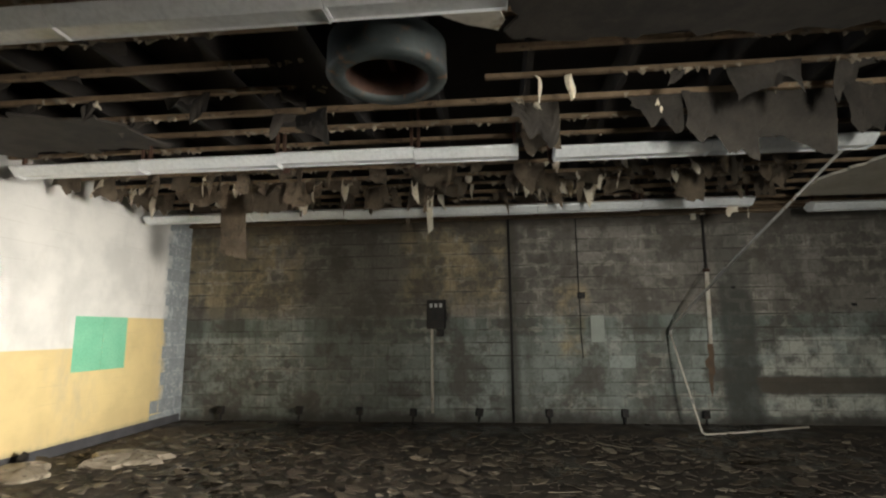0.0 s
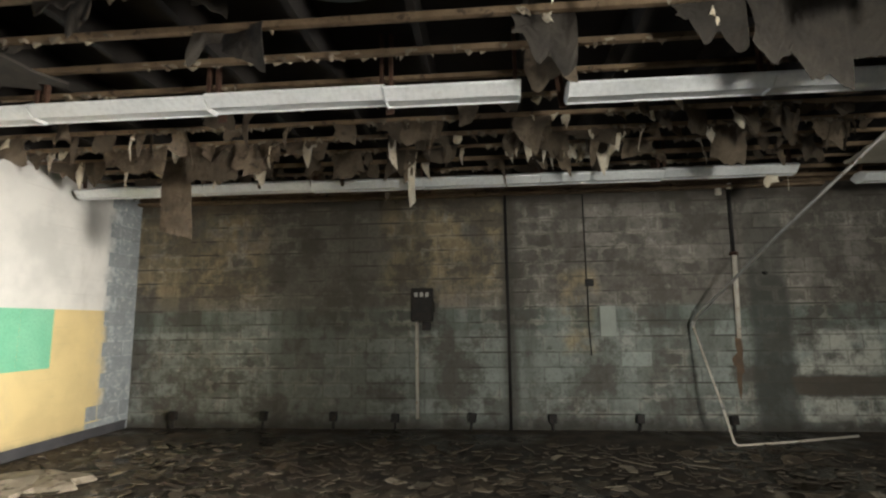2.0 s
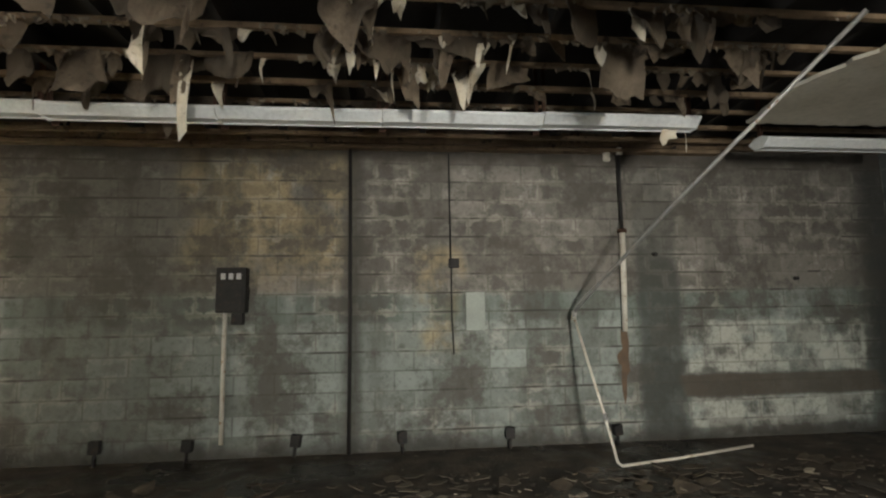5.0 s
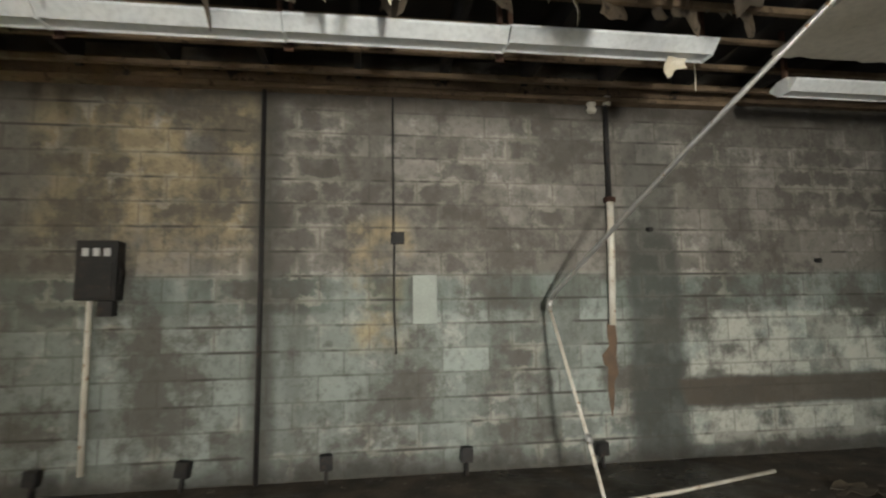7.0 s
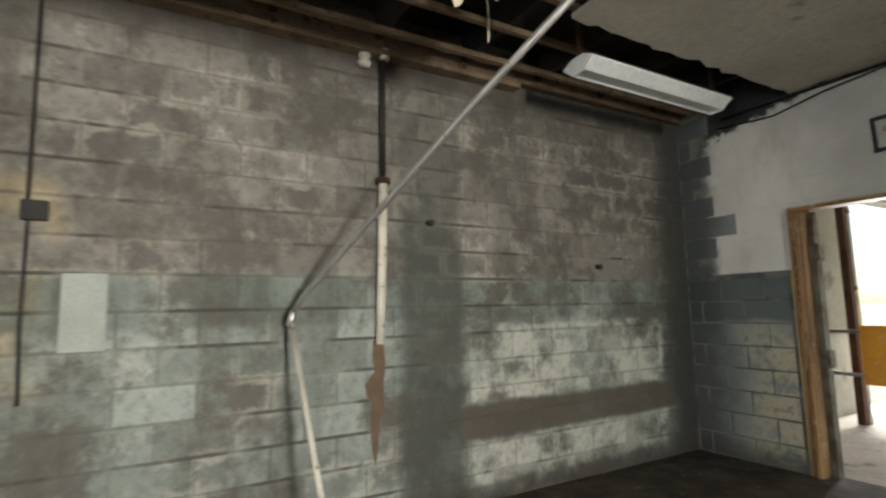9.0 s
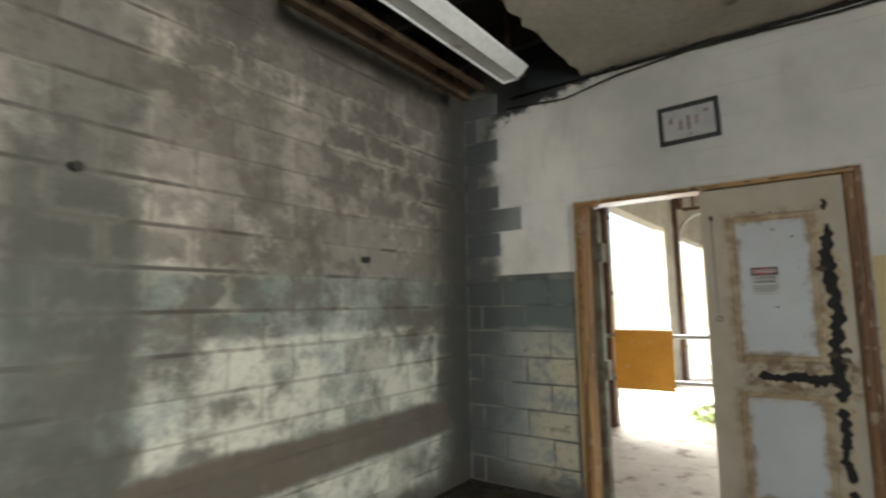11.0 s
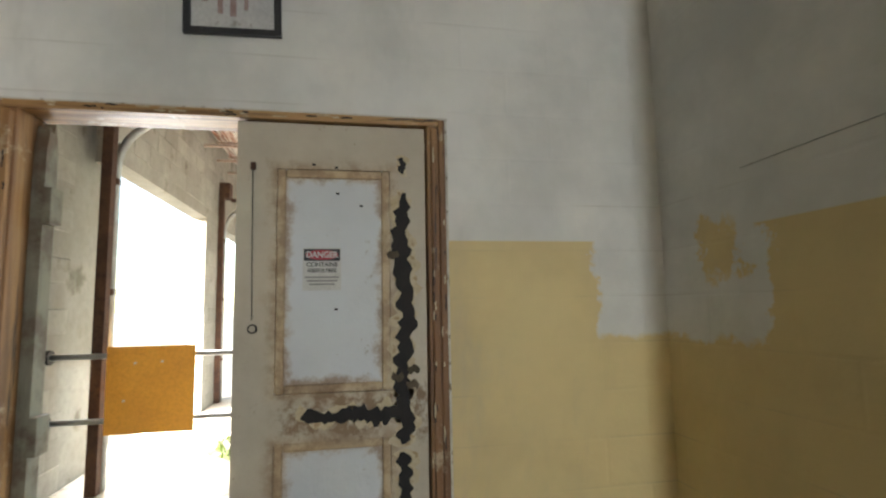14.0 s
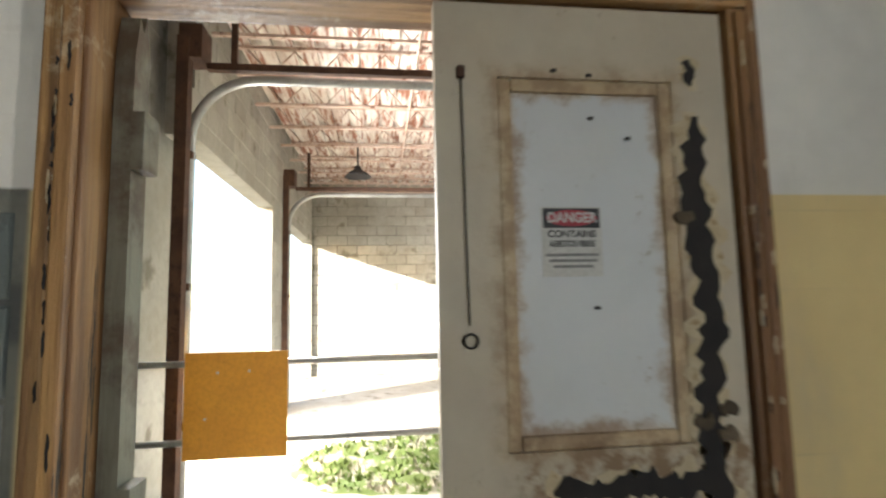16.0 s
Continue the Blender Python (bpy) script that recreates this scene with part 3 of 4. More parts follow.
# ceiling joists across, furring strips below them
for k in range(16):
    x = X0 + 0.35 + k * 0.72
    if x < X1 - 0.1:
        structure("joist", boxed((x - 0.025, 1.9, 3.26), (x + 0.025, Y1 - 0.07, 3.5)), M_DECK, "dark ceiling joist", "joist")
for k in range(16):
    y = 2.02 + k * 0.4
    lo, hi = X0 + 0.01, 6.45
    if 2.6 < y < 4.0:
        cuts = [(lo, -1.05 + rng.uniform(-0.5, 0.1)), (-0.05 + rng.uniform(0, 0.2), hi)]
    else:
        cuts = [(lo, hi)]
    for a, b in cuts:
        structure("furring_strip", boxed((a, y - 0.022, 3.225 + rng.uniform(-0.008, 0.008)), (b, y + 0.022, 3.262), 0.003), M_LATH, "narrow timber furring strip under the joists", "batten")

# ---- fluorescent fittings ----


def light_fitting(x0, x1, y, z, bare=False):
    w = 0.14
    e = empty("fluorescent_light", ((x0 + x1) / 2, y, z), "dead white enamel fluorescent strip light under the ceiling", "ceiling light", "fluorescent strip lights")
    L = (x1 - x0) / 2 - 0.004
    prof = [(-w, 0.06), (-w + 0.002, 0.045), (-0.062, -0.018), (-0.052, -0.008), (0.052, -0.008), (0.062, -0.018), (w - 0.002, 0.045), (w, 0.06), (0.055, 0.1), (-0.055, 0.1)]
    part("housing", extrude_x(bmesh.new(), prof, -L, L), M_LIGHT, e)
    for s in (-1, 1):
        part("end_cap", boxed((s * L - 0.006 * s, -0.06, -0.024), (s * L + 0.002 * s, 0.06, 0.1), 0.002), M_LIGHT, e)
        part("hanger", boxed((s * (L - 0.03) - 0.014, -0.02, 0.1), (s * (L - 0.03) + 0.014, 0.02, 0.53), 0.003), M_RUST, e, "rusty hanger strap")
    return e


def light_row(edges, y, z, skip=()):
    for k, (a, b) in enumerate(zip(edges, edges[1:])):
        if k not in skip:
            light_fitting(a, b, y, z + rng.uniform(-0.012, 0.012))


light_row([-4.75, -3.4, -2.02, -0.71, 0.25], 4.64, 2.985)
light_row([0.57, 1.92, 3.27], 4.66, 2.95)
light_row([-5.0, -3.4, -2.05, -0.72, 0.6, 1.96, 3.36], 6.98, 2.985)
light_row([-4.2, -2.25, -0.8, 0.1], 2.33, 2.985)
light_row([4.36, 5.95], 7.48, 3.0)


def strap(x, y):
    e = empty("light_bracket", (x, y, 2.97), "rusty bracket hanging over a strip light joint", "bracket", "light brackets")
    part("strap", slab(bmesh.new(), [(-0.03, 0), (0.03, 0.01), (0.035, 0.33), (-0.025, 0.33)], 0.006, pose(0, 0.148, -0.03, 72, 0, 12)), M_RUST, e)


for x, y in ((-2.02, 4.64), (-0.71, 4.64), (0.57, 4.66), (1.92, 4.66), (-2.05, 6.98), (-0.72, 6.98), (0.6, 6.98), (1.96, 6.98)):
    strap(x, y)

# ---- round duct collar ----
duct = empty("duct_collar", (-0.66, 3.12, 3.0), "round bluish tin duct collar with a rusted throat", "air duct")
part("rim", lathe(bmesh.new(), [(0.27, 0.03), (0.28, 0.0), (0.38, 0.01), (0.39, 0.03), (0.385, 0.24), (0.37, 0.24), (0.375, 0.04), (0.27, 0.03)], n=40), M_TIN, duct)
part("throat", lathe(bmesh.new(), [(0.268, 0.03), (0.25, 0.2), (0.24, 0.48), (0.0, 0.48)], n=40), M_RUST, duct, "rusted duct throat")
part("damper", boxed((-0.02, -0.22, 0.18), (0.02, 0.22, 0.2)), M_RUST, duct)

# ---- torn scraps that hang from the furring strips ----


def hang_sheet(w, h, seed, curl=0.3, jag=0.3):
    r = random.Random(seed)
    nx, nz = max(3, int(w / 0.025)), max(4, int(h / 0.05))
    tip = r.choice((0.0, 0.15, 0.5, 0.9, 1.0))
    knots = [r.uniform(0, jag * 1.3) for _ in range(6)]

    def tear(u):
        k = min(int(u * 5), 4)
        return knots[k] + (knots[k + 1] - knots[k]) * (u * 5 - k)

    prof = [min(1.0, 1 - jag * (abs(i / nx - tip) * 1.6) - tear(i / nx) - r.uniform(0, 0.04)) for i in range(nx + 1)]
    bm = bmesh.new()
    f0 = r.uniform(0, 6)
    cols = []
    for i in range(nx + 1):
        u = i / nx
        col = []
        for j in range(nz + 1):
            v = j / nz
            d = h * v * max(prof[i], 0.25)
            pin = 1 - 0.2 * v * jag * 2 * (0.5 + 0.5 * math.sin(f0 + v * 5))
            xx = (u - 0.5) * w * max(pin, 0.3) + 0.015 * math.sin(f0 + 4 * v)
            yy = curl * h * (v ** 2) * math.sin(f0 + 2.5 * u) * 0.6 + 0.012 * math.sin(f0 * 2 + 3 * u + 3 * v) + r.uniform(-0.004, 0.004)
            col.append((xx, yy, -d))
        cols.append(col)
    for off in (0.0, 0.005):
        vs = [[bm.verts.new((p[0], p[1] + off, p[2])) for p in c] for c in cols]
        for i in range(nx):
            for j in range(nz):
                q = (vs[i][j], vs[i + 1][j], vs[i + 1][j + 1], vs[i][j + 1])
                bm.faces.new(q if off else q[::-1])
        if not off:
            base = vs
    n = nx
    for i in range(nx):
        bm.faces.new((base[i][0], base[i + 1][0], vs[i + 1][0], vs[i][0]))
        bm.faces.new((base[i + 1][-1], base[i][-1], vs[i][-1], vs[i + 1][-1]))
    for j in range(nz):
        bm.faces.new((base[0][j + 1], base[0][j], vs[0][j], vs[0][j + 1]))
        bm.faces.new((base[nx][j], base[nx][j + 1], vs[nx][j + 1], vs[nx][j]))
    return bm


def scrap(x, y, w, h, seed, pale=False, turn=0.0, curl=0.3, jag=0.3, z=3.235):
    bm = hang_sheet(w, h, seed, curl, jag)
    # dirty scraps nearer than y 4.3 take the shaded copy
    ob = part("ceiling_scrap", bm, M_SCRAPPALE if pale else M_SCRAPSHADED if y < 4.3 else M_SCRAP)
    ob.matrix_world = pose(x, y, z, 0, 0, turn)
    tagged(ob, "pale torn strip of ceiling board hanging down" if pale else "dirty grey sheet of peeled board hanging from the ceiling", "debris", "hanging ceiling scraps")


# the ones that stand out
scrap(-3.4, 6.42, 0.34, 0.95, 11, False, 6, 0.05, 0.05)
scrap(-3.62, 6.02, 0.75, 0.45, 12, False, -4, 0.15, 0.3)
scrap(-2.78, 6.02, 0.55, 0.5, 13, False, 3, 0.1, 0.15)
scrap(-0.78, 6.42, 0.075, 0.66, 14, True, 0, 0.05, 0.05)
scrap(-0.8, 6.42, 0.13, 0.4, 15, False, 10, 0.1, 0.1, 3.24)
scrap(0.42, 5.62, 0.34, 0.42, 16, False, -6, 0.2, 0.4)
scrap(0.45, 4.42, 0.34, 0.42, 36, False, -6, 0.2, 0.3)
scrap(0.55, 6.02, 0.12, 0.48, 17, True, 20, 0.5, 0.6)
scrap(0.72, 6.42, 0.10, 0.42, 18, True, -25, 0.6, 0.6)
scrap(1.0, 6.42, 0.09, 0.40, 19, True, 5, 0.4, 0.5)
scrap(1.3, 6.42, 0.13, 0.42, 20, True, -15, 0.5, 0.6)
scrap(-1.75, 6.02, 0.14, 0.42, 21, True, 15, 0.4, 0.5)
scrap(-2.15, 6.02, 0.18, 0.38, 22, True, -10, 0.5, 0.5)
scrap(-2.45, 6.42, 0.09, 0.44, 23, True, 0, 0.2, 0.3)
scrap(1.78, 4.02, 0.56, 0.62, 24, False, 3, 0.1, 0.2)
scrap(1.3, 4.02, 0.42, 0.4, 25, False, -4, 0.15, 0.3)
scrap(2.32, 4.06, 0.62, 0.66, 37, False, -3, 0.12, 0.2)
scrap(0.36, 4.04, 0.4, 0.5, 38, False, 5, 0.2, 0.35)
scrap(2.9, 4.02, 0.5, 0.5, 26, False, 8, 0.15, 0.25)
scrap(2.25, 6.02, 0.32, 0.45, 27, False, 0, 0.1, 0.1)
scrap(3.13, 6.98, 0.15, 0.34, 28, True, 0, 0.05, 0.6, 2.97)
scrap(3.42, 7.22, 0.03, 0.42, 29, True, 0, 0.1, 0.1, 3.24)
for k, x in enumerate((-2.1, -1.45, -1.05, -0.85, 0.5, -3.0, -4.3)):
    scrap(x, 7.16, rng.uniform(0.16, 0.4), rng.uniform(0.3, 0.4), 40 + k, False, rng.uniform(-8, 8), 0.05, 0.5, 3.24)
for k in range(210):
    y = 2.02 + 0.4 * rng.choice([4, 5, 9, 9, 10, 10, 11, 11, 11, 12, 9, 10, 8, 12, 10])
    x = rng.uniform(-4.9, 3.6)
    if -1.2 < x < 0.1 and y < 4.3:
        continue
    bright = rng.random() < 0.2 + 0.3 * (0.3 < x < 1.5) and x < 2.4
    w = rng.choice((0.05, 0.08, 0.11)) if bright else rng.choice((0.06, 0.1, 0.14, 0.2, 0.3, 0.4))
    scrap(x, y, w * rng.uniform(0.8, 1.2), rng.uniform(0.12, 0.42), 100 + k, bright, rng.uniform(-20, 20), rng.uniform(0.05, 0.5), rng.uniform(0.15, 0.5), 3.24)
for k in range(12):
    scrap(rng.uniform(-5, -2.2), rng.choice([2.82, 3.22, 3.62, 4.02]), rng.uniform(0.15, 0.4), rng.uniform(0.1, 0.25), 300 + k, False, rng.uniform(-20, 20), 0.4, 0.4)

# crumbs of old plaster that cling along the furring strips
def crumbs(count, seed):
    r = random.Random(seed)
    vs, fs = [], []
    for k in range(count):
        y = 2.02 + 0.4 * r.choice((1, 2, 3, 4, 5, 6, 7, 8, 9, 9, 10, 10, 11, 11, 12, 13))
        x = r.uniform(-4.9, 3.6)
        if (-1.25 < x < 0.15 and y < 4.1) or noise.noise(Vector((x * 0.9, y * 3.0, 1.0))) < -0.12:
            continue
        w, d, h = r.uniform(0.008, 0.05), r.uniform(0.006, 0.02), r.uniform(0.008, 0.05)
        b = len(vs)
        yy, z = y + r.choice((-0.022, 0.0, 0.02)), 3.235 + r.uniform(-0.01, 0.01)
        vs += [(x - w, yy - d, z), (x + w * r.random(), yy - d, z + 0.004), (x + w, yy + d, z), (x - w * r.random(), yy + d, z), (x + r.uniform(-w, w), yy, z - h)]
        fs += [(b, b + 1, b + 2, b + 3), (b + 1, b, b + 4), (b + 2, b + 1, b + 4), (b + 3, b + 2, b + 4), (b, b + 3, b + 4)]
    me = bpy.data.meshes.new("plaster_crumbs")
    me.from_pydata(vs, [], fs)
    me.materials.append(M_CRUMB)
    return tagged(new("plaster_crumbs", me), "crumbs of old plaster clinging along the furring strips", "debris", kind="stuff")


crumbs(2600, 9)

# ---- things on the north wall ----
WY = Y1
meter = empty("electric_meter_box", (-0.915, WY, 1.645), "black iron switch box with three pale fuse windows", "electric box")
part("case", boxed((-0.145, -0.14, -0.225), (0.145, -0.004, 0.225), 0.012), M_DARK, meter)
part("cover", boxed((-0.12, -0.155, -0.2), (0.12, -0.14, 0.06), 0.006), M_DARK, meter)
for k in (-1, 0, 1):
    part("fuse_window", boxed((k * 0.075 - 0.022, -0.15, 0.105), (k * 0.075 + 0.022, -0.138, 0.165), 0.004), M_PAPER, meter, "pale fuse window")
part("junction", boxed((0.0, -0.1, -0.345), (0.11, -0.004, -0.228), 0.008), M_DARK, meter)
part("lever", tube(bmesh.new(), [(0.15, -0.09, 0.05), (0.175, -0.12, 0.0), (0.17, -0.14, -0.1)], 0.008, 6), M_DARK, meter)
part("conduit", tube(bmesh.new(), [(-0.075, -0.04, -0.228), (-0.075, -0.04, -0.9), (-0.07, -0.04, -1.5)], 0.022, 10), M_WHITEPIPE, meter, "flaking white conduit")

pipe = empty("wall_pipe", (0.245, WY - 0.035, 0), "black vertical drain pipe on the block wall", "pipe")
part("pipe_run", tube(bmesh.new(), [(0, 0, 0), (0.004, 0, 1.4), (-0.003, 0, 3.14)], 0.02, 12), M_DARK, pipe)

jb = empty("junction_box", (1.33, WY, 1.91), "small black junction box with a cable", "electric box")
part("box", boxed((-0.05, -0.06, -0.05), (0.06, -0.003, 0.05), 0.006), M_DARK, jb)
part("cable", tube(bmesh.new(), [(-0.03, -0.018, 1.22), (-0.028, -0.018, 0.05)], 0.009, 6), M_DARK, jb)
part("cable", tube(bmesh.new(), [(-0.02, -0.018, -0.05), (-0.025, -0.02, -0.55), (-0.01, -0.03, -0.95)], 0.008, 6), M_DARK, jb)
plate = empty("cover_plate", (1.56, WY, 1.4), "pale painted cover plate on the block wall", "wall plate")
part("panel", boxed((-0.1, -0.018, -0.2), (0.1, -0.002, 0.2), 0.004), worn("pale grey green paint", (0.36, 0.385, 0.34), (0.29, 0.31, 0.275), 4, 0.7), plate)

wp = empty("vent_pipe", (3.21, WY - 0.05, 0), "thin black pipe running into a flaking white lagged pipe", "pipe")
part("upper_pipe", tube(bmesh.new(), [(0, 0, 2.26), (0.005, 0, 3.2)], 0.02, 10), M_DARK, wp)
part("lagging", tube(bmesh.new(), [(-0.03, 0, 1.16), (-0.012, 0, 1.7), (0, 0, 2.24)], [0.028, 0.032, 0.031], 12), M_WHITEPIPE, wp, "flaking white lagging")
part("collar", lathe(bmesh.new(), [(0.02, 0.0), (0.05, 0.0), (0.052, 0.04), (0.02, 0.05)], (0, 0, 2.235), 14), M_RUST, wp)
part("cap", lathe(bmesh.new(), [(0.0, 0.0), (0.035, 0.0), (0.035, 0.07), (0.02, 0.08), (0.0, 0.08)], (0.01, -0.02, 3.12), 14), M_WHITEPIPE, wp)
part("rust_crust", slab(bmesh.new(), [(-0.04, 0), (-0.045, -0.1), (-0.03, -0.2), (-0.1, -0.28), (-0.085, -0.36), (-0.05, -0.38), (-0.06, -0.55), (-0.05, -0.7), (-0.03, -0.8), (-0.005, -0.66), (0.0, -0.5), (0.04, -0.44), (0.03, -0.3), (0.045, -0.15), (0.03, 0)], 0.004, Matrix.Translation((-0.02, 0.0435, 1.18)) @ Euler((radians(90), 0, 0)).to_matrix().to_4x4()), worn("orange rust crust", (0.15, 0.095, 0.058), (0.10, 0.07, 0.048), 9, 0.9), wp, "orange rust crust")
knob = empty("ceramic_insulator", (3.08, WY, 3.1), "white ceramic insulator knob", "insulator")
part("knob", lathe(bmesh.new(), [(0.0, 0.0), (0.035, 0.0), (0.045, 0.03), (0.03, 0.05), (0.045, 0.08), (0.03, 0.11), (0.0, 0.11)], (0, -0.05, -0.05), 14), M_WHITEPIPE, knob)
for x, z in ((3.58, 2.0), (5.25, 1.72)):
    e = empty("wall_stub", (x, WY, z), "small black pipe end in the block wall", "pipe")
    part("stub", tube(bmesh.new(), [(0, 0.01, 0), (0.01, -0.05, -0.005)], 0.022, 8), M_DARK, e)

cond = empty("fallen_conduit", (2.66, 7.33, 0.0), "bent steel conduit fallen from the ceiling onto the floor", "conduit")
o = Vector((2.66, 7.33, 0.0))
path = [(3.62, 5.5, 3.22), (3.05, 6.82, 2.28), (2.62, 7.95, 1.48), (2.565, 8.06, 1.36)]
part("upper_length", tube(bmesh.new(), [Vector(p) - o for p in path], 0.017, 8), M_STEEL, cond)
part("coupling", tube(bmesh.new(), [Vector((2.575, 8.04, 1.385)) - o, Vector((2.56, 8.05, 1.30)) - o], 0.024, 8), M_STEEL, cond)
part("lower_length", tube(bmesh.new(), [Vector(p) - o for p in ((2.562, 8.05, 1.34), (2.56, 7.70, 0.88), (2.56, 7.36, 0.44), (2.64, 7.33, 0.06), (2.68, 7.33, 0.03), (3.2, 7.40, 0.05), (4.06, 7.53, 0.10))], 0.014, 8), M_WHITEPIPE, cond)
part("fitting", tube(bmesh.new(), [Vector((2.56, 7.37, 0.47)) - o, Vector((2.57, 7.35, 0.41)) - o], 0.024, 8), M_STEEL, cond)


def floor_outlet(at, turn=0):
    e = empty("outlet_stub", at, "black outlet box on a conduit stub by the wall", "outlet", "outlet boxes along the wall")
    e.rotation_euler = (radians(0.3 * turn), radians(-0.4 * turn), radians(turn))
    e.scale = (0.85 + 0.01 * (turn % 7), 0.9, 0.9 + 0.02 * (turn % 9))
    part("stem", tube(bmesh.new(), [(0, 0, 0), (0, 0, 0.12)], 0.018, 8), M_DARK, e)
    part("box", boxed((-0.055, -0.04, 0.11), (0.055, 0.03, 0.23), 0.01), M_DARK, e)
    part("faceplate", boxed((-0.045, -0.046, 0.12), (0.045, -0.04, 0.22), 0.003), M_DARK, e)


for x in (-4.37, -3.1, -2.12, -1.29, -0.28, 0.78, 1.87, 3.02):
    floor_outlet((x, WY - 0.09, 0), rng.uniform(-15, 15))
floor_outlet((X0 + 0.09, 5.31, 0), 90)

# ---- the doorway ----
frame_thing = tagged(part("door_frame", bmesh.new(), M_JAMB), "worn orange brown timber door frame", "door frame", kind="structure")
DX = X1
for name, lo, hi, mat in (("left_jamb", (DX - 0.02, 7.18, 0), (DX + 0.17, 7.248, 2.146), M_JAMB), ("right_jamb", (DX - 0.02, 5.602, 0), (DX + 0.17, 5.66, 2.146), M_JAMB),
                          ("head", (DX - 0.018, 5.66, 2.128), (DX + 0.168, 7.18, 2.147), M_HEAD),
                          ("left_casing", (DX - 0.03, 7.232, 0), (DX - 0.002, 7.27, 2.152), M_JAMB), ("left_bead", (DX - 0.045, 7.19, 0), (DX - 0.004, 7.225, 2.11), M_JAMB),
                          ("right_casing", (DX - 0.03, 5.585, 0), (DX - 0.002, 5.612, 2.152), M_JAMB), ("right_bead", (DX - 0.036, 5.618, 0), (DX - 0.004, 5.646, 2.112), M_JAMB),
                          ("head_casing", (DX - 0.032, 5.612, 2.124), (DX - 0.002, 7.232, 2.154), M_HEAD), ("stop", (DX + 0.047, 5.70, 2.09), (DX + 0.08, 6.40, 2.128), M_HEAD),
                          ("side_stop", (DX + 0.047, 5.66, 0), (DX + 0.08, 5.70, 2.128), M_JAMB)):
    part(name, boxed(lo, hi, 0.006), mat, frame_thing)
for lo, hi in (((DX - 0.012, 5.57, 2.156), (DX + 0.002, 7.27, 2.167)), ((DX - 0.011, 5.572, 0.3), (DX + 0.002, 5.583, 2.155))):
    part("plaster_edge", boxed(lo, hi, 0.003), M_PLASTEREDGE, frame_thing, "pale broken plaster edge along the frame")
old = part("hinge_post", slab(bmesh.new(), [(0, 0), (0.08, 0), (0.08, 2.0), (0.07, 2.06), (0.055, 2.12), (0.04, 2.07), (0.02, 2.1), (0, 1.99)], 0.045, Matrix.Translation((DX + 0.09, 7.178, 0)) @ Euler((radians(90), 0, 0)).to_matrix().to_4x4()), M_OLDGREEN, frame_thing, "grey green flaked hinge post with a broken top")
for z in (1.78, 0.92):
    part("hinge_plate", boxed((DX + 0.075, 7.10, z - 0.07), (DX + 0.16, 7.132, z + 0.07), 0.003), M_OLDGREEN, frame_thing, "painted over hinge plate")

leaf = empty("door_leaf", (DX, 5.665, 0), "closed cream wooden door leaf with peeling brown edges", "door")
LW, LH, TH = 0.752, 2.118, 0.045


def on_leaf(u0, u1, z0, z1, d0, d1, bev=0.004):
    return boxed((d0, u0, z0), (d1, u1, z1), bev)


for name, u0, u1, z0, z1 in (("stile", 0.004, 0.15, 0.015, LH), ("stile", 0.60, LW, 0.015, LH), ("rail", 0.15, 0.60, 1.93, LH), ("rail", 0.15, 0.60, 0.86, 1.04), ("rail", 0.15, 0.60, 0.015, 0.2)):
    part(name, on_leaf(u0, u1, z0, z1, 0.0, TH, 0.0), M_LEAF, leaf)
for z0, z1 in ((1.04, 1.93), (0.2, 0.86)):
    part("panel", on_leaf(0.15, 0.60, z0, z1, 0.016, 0.03, 0.0), M_PANEL, leaf, "greyish white painted panel")
    for name, a, b, c, d in (("moulding", 0.15, 0.185, z0, z1), ("moulding", 0.565, 0.60, z0, z1), ("moulding", 0.185, 0.565, z1 - 0.035, z1), ("moulding", 0.185, 0.565, z0, z0 + 0.035)):
        part(name, on_leaf(a, b, c, d, 0.003, 0.02, 0.008), M_EDGE, leaf, "brown worn panel moulding")


def blot(u0, u1, z0, z1, seed, n=26, jag=0.22, thick=None):
    """A torn streak of old glue on the leaf's face."""
    r = random.Random(seed)
    pts = []
    tall = (z1 - z0) > (u1 - u0)
    for s in (0, 1):
        for k in range(n):
            f = k / (n - 1)
            f = f if not s else 1 - f
            w = (0.5 - jag * r.random()) * (1 if 0.03 < f < 0.97 else 0.3)
            side = (w if not s else -w) + 0.12 * math.sin(seed + f * 9)
            if tall:
                pts.append(((u0 + u1) / 2 + side * (u1 - u0), z0 + f * (z1 - z0)))
            else:
                pts.append((u0 + f * (u1 - u0), (z0 + z1) / 2 - side * (z1 - z0)))
    m = Matrix(((0, 0, -1, 0), (1, 0, 0, 0), (0, 1, 0, 0), (0, 0, 0, 1)))
    return slab(bmesh.new(), pts, thick or 0.002 + 0.0003 * (seed % 30), Matrix.Translation((-0.0005, 0, 0)) @ m)


for u0, u1, z0, z1, seed, n in ((0.05, 0.142, 0.99, 1.84, 1, 44), (0.055, 0.14, 0.83, 1.04, 2, 14), (0.10, 0.31, 0.905, 0.995, 3, 17), (0.29, 0.50, 0.92, 0.985, 4, 17),
                              (0.065, 0.135, 0.40, 0.80, 5, 24), (0.08, 0.118, 1.92, 1.99, 6, 10), (0.055, 0.115, 0.05, 0.36, 7, 26)):
    part("glue_streak", blot(u0, u1, z0, z1, seed, n, 0.34), M_TAR, leaf, "black glue streak")
    part("bared_wood", blot(u0 - 0.018, u1 + 0.018, z0 - 0.012, z1 + 0.012, seed + 30, n, 0.3, 0.001), M_BARED, leaf, "pale bared wood round the glue")
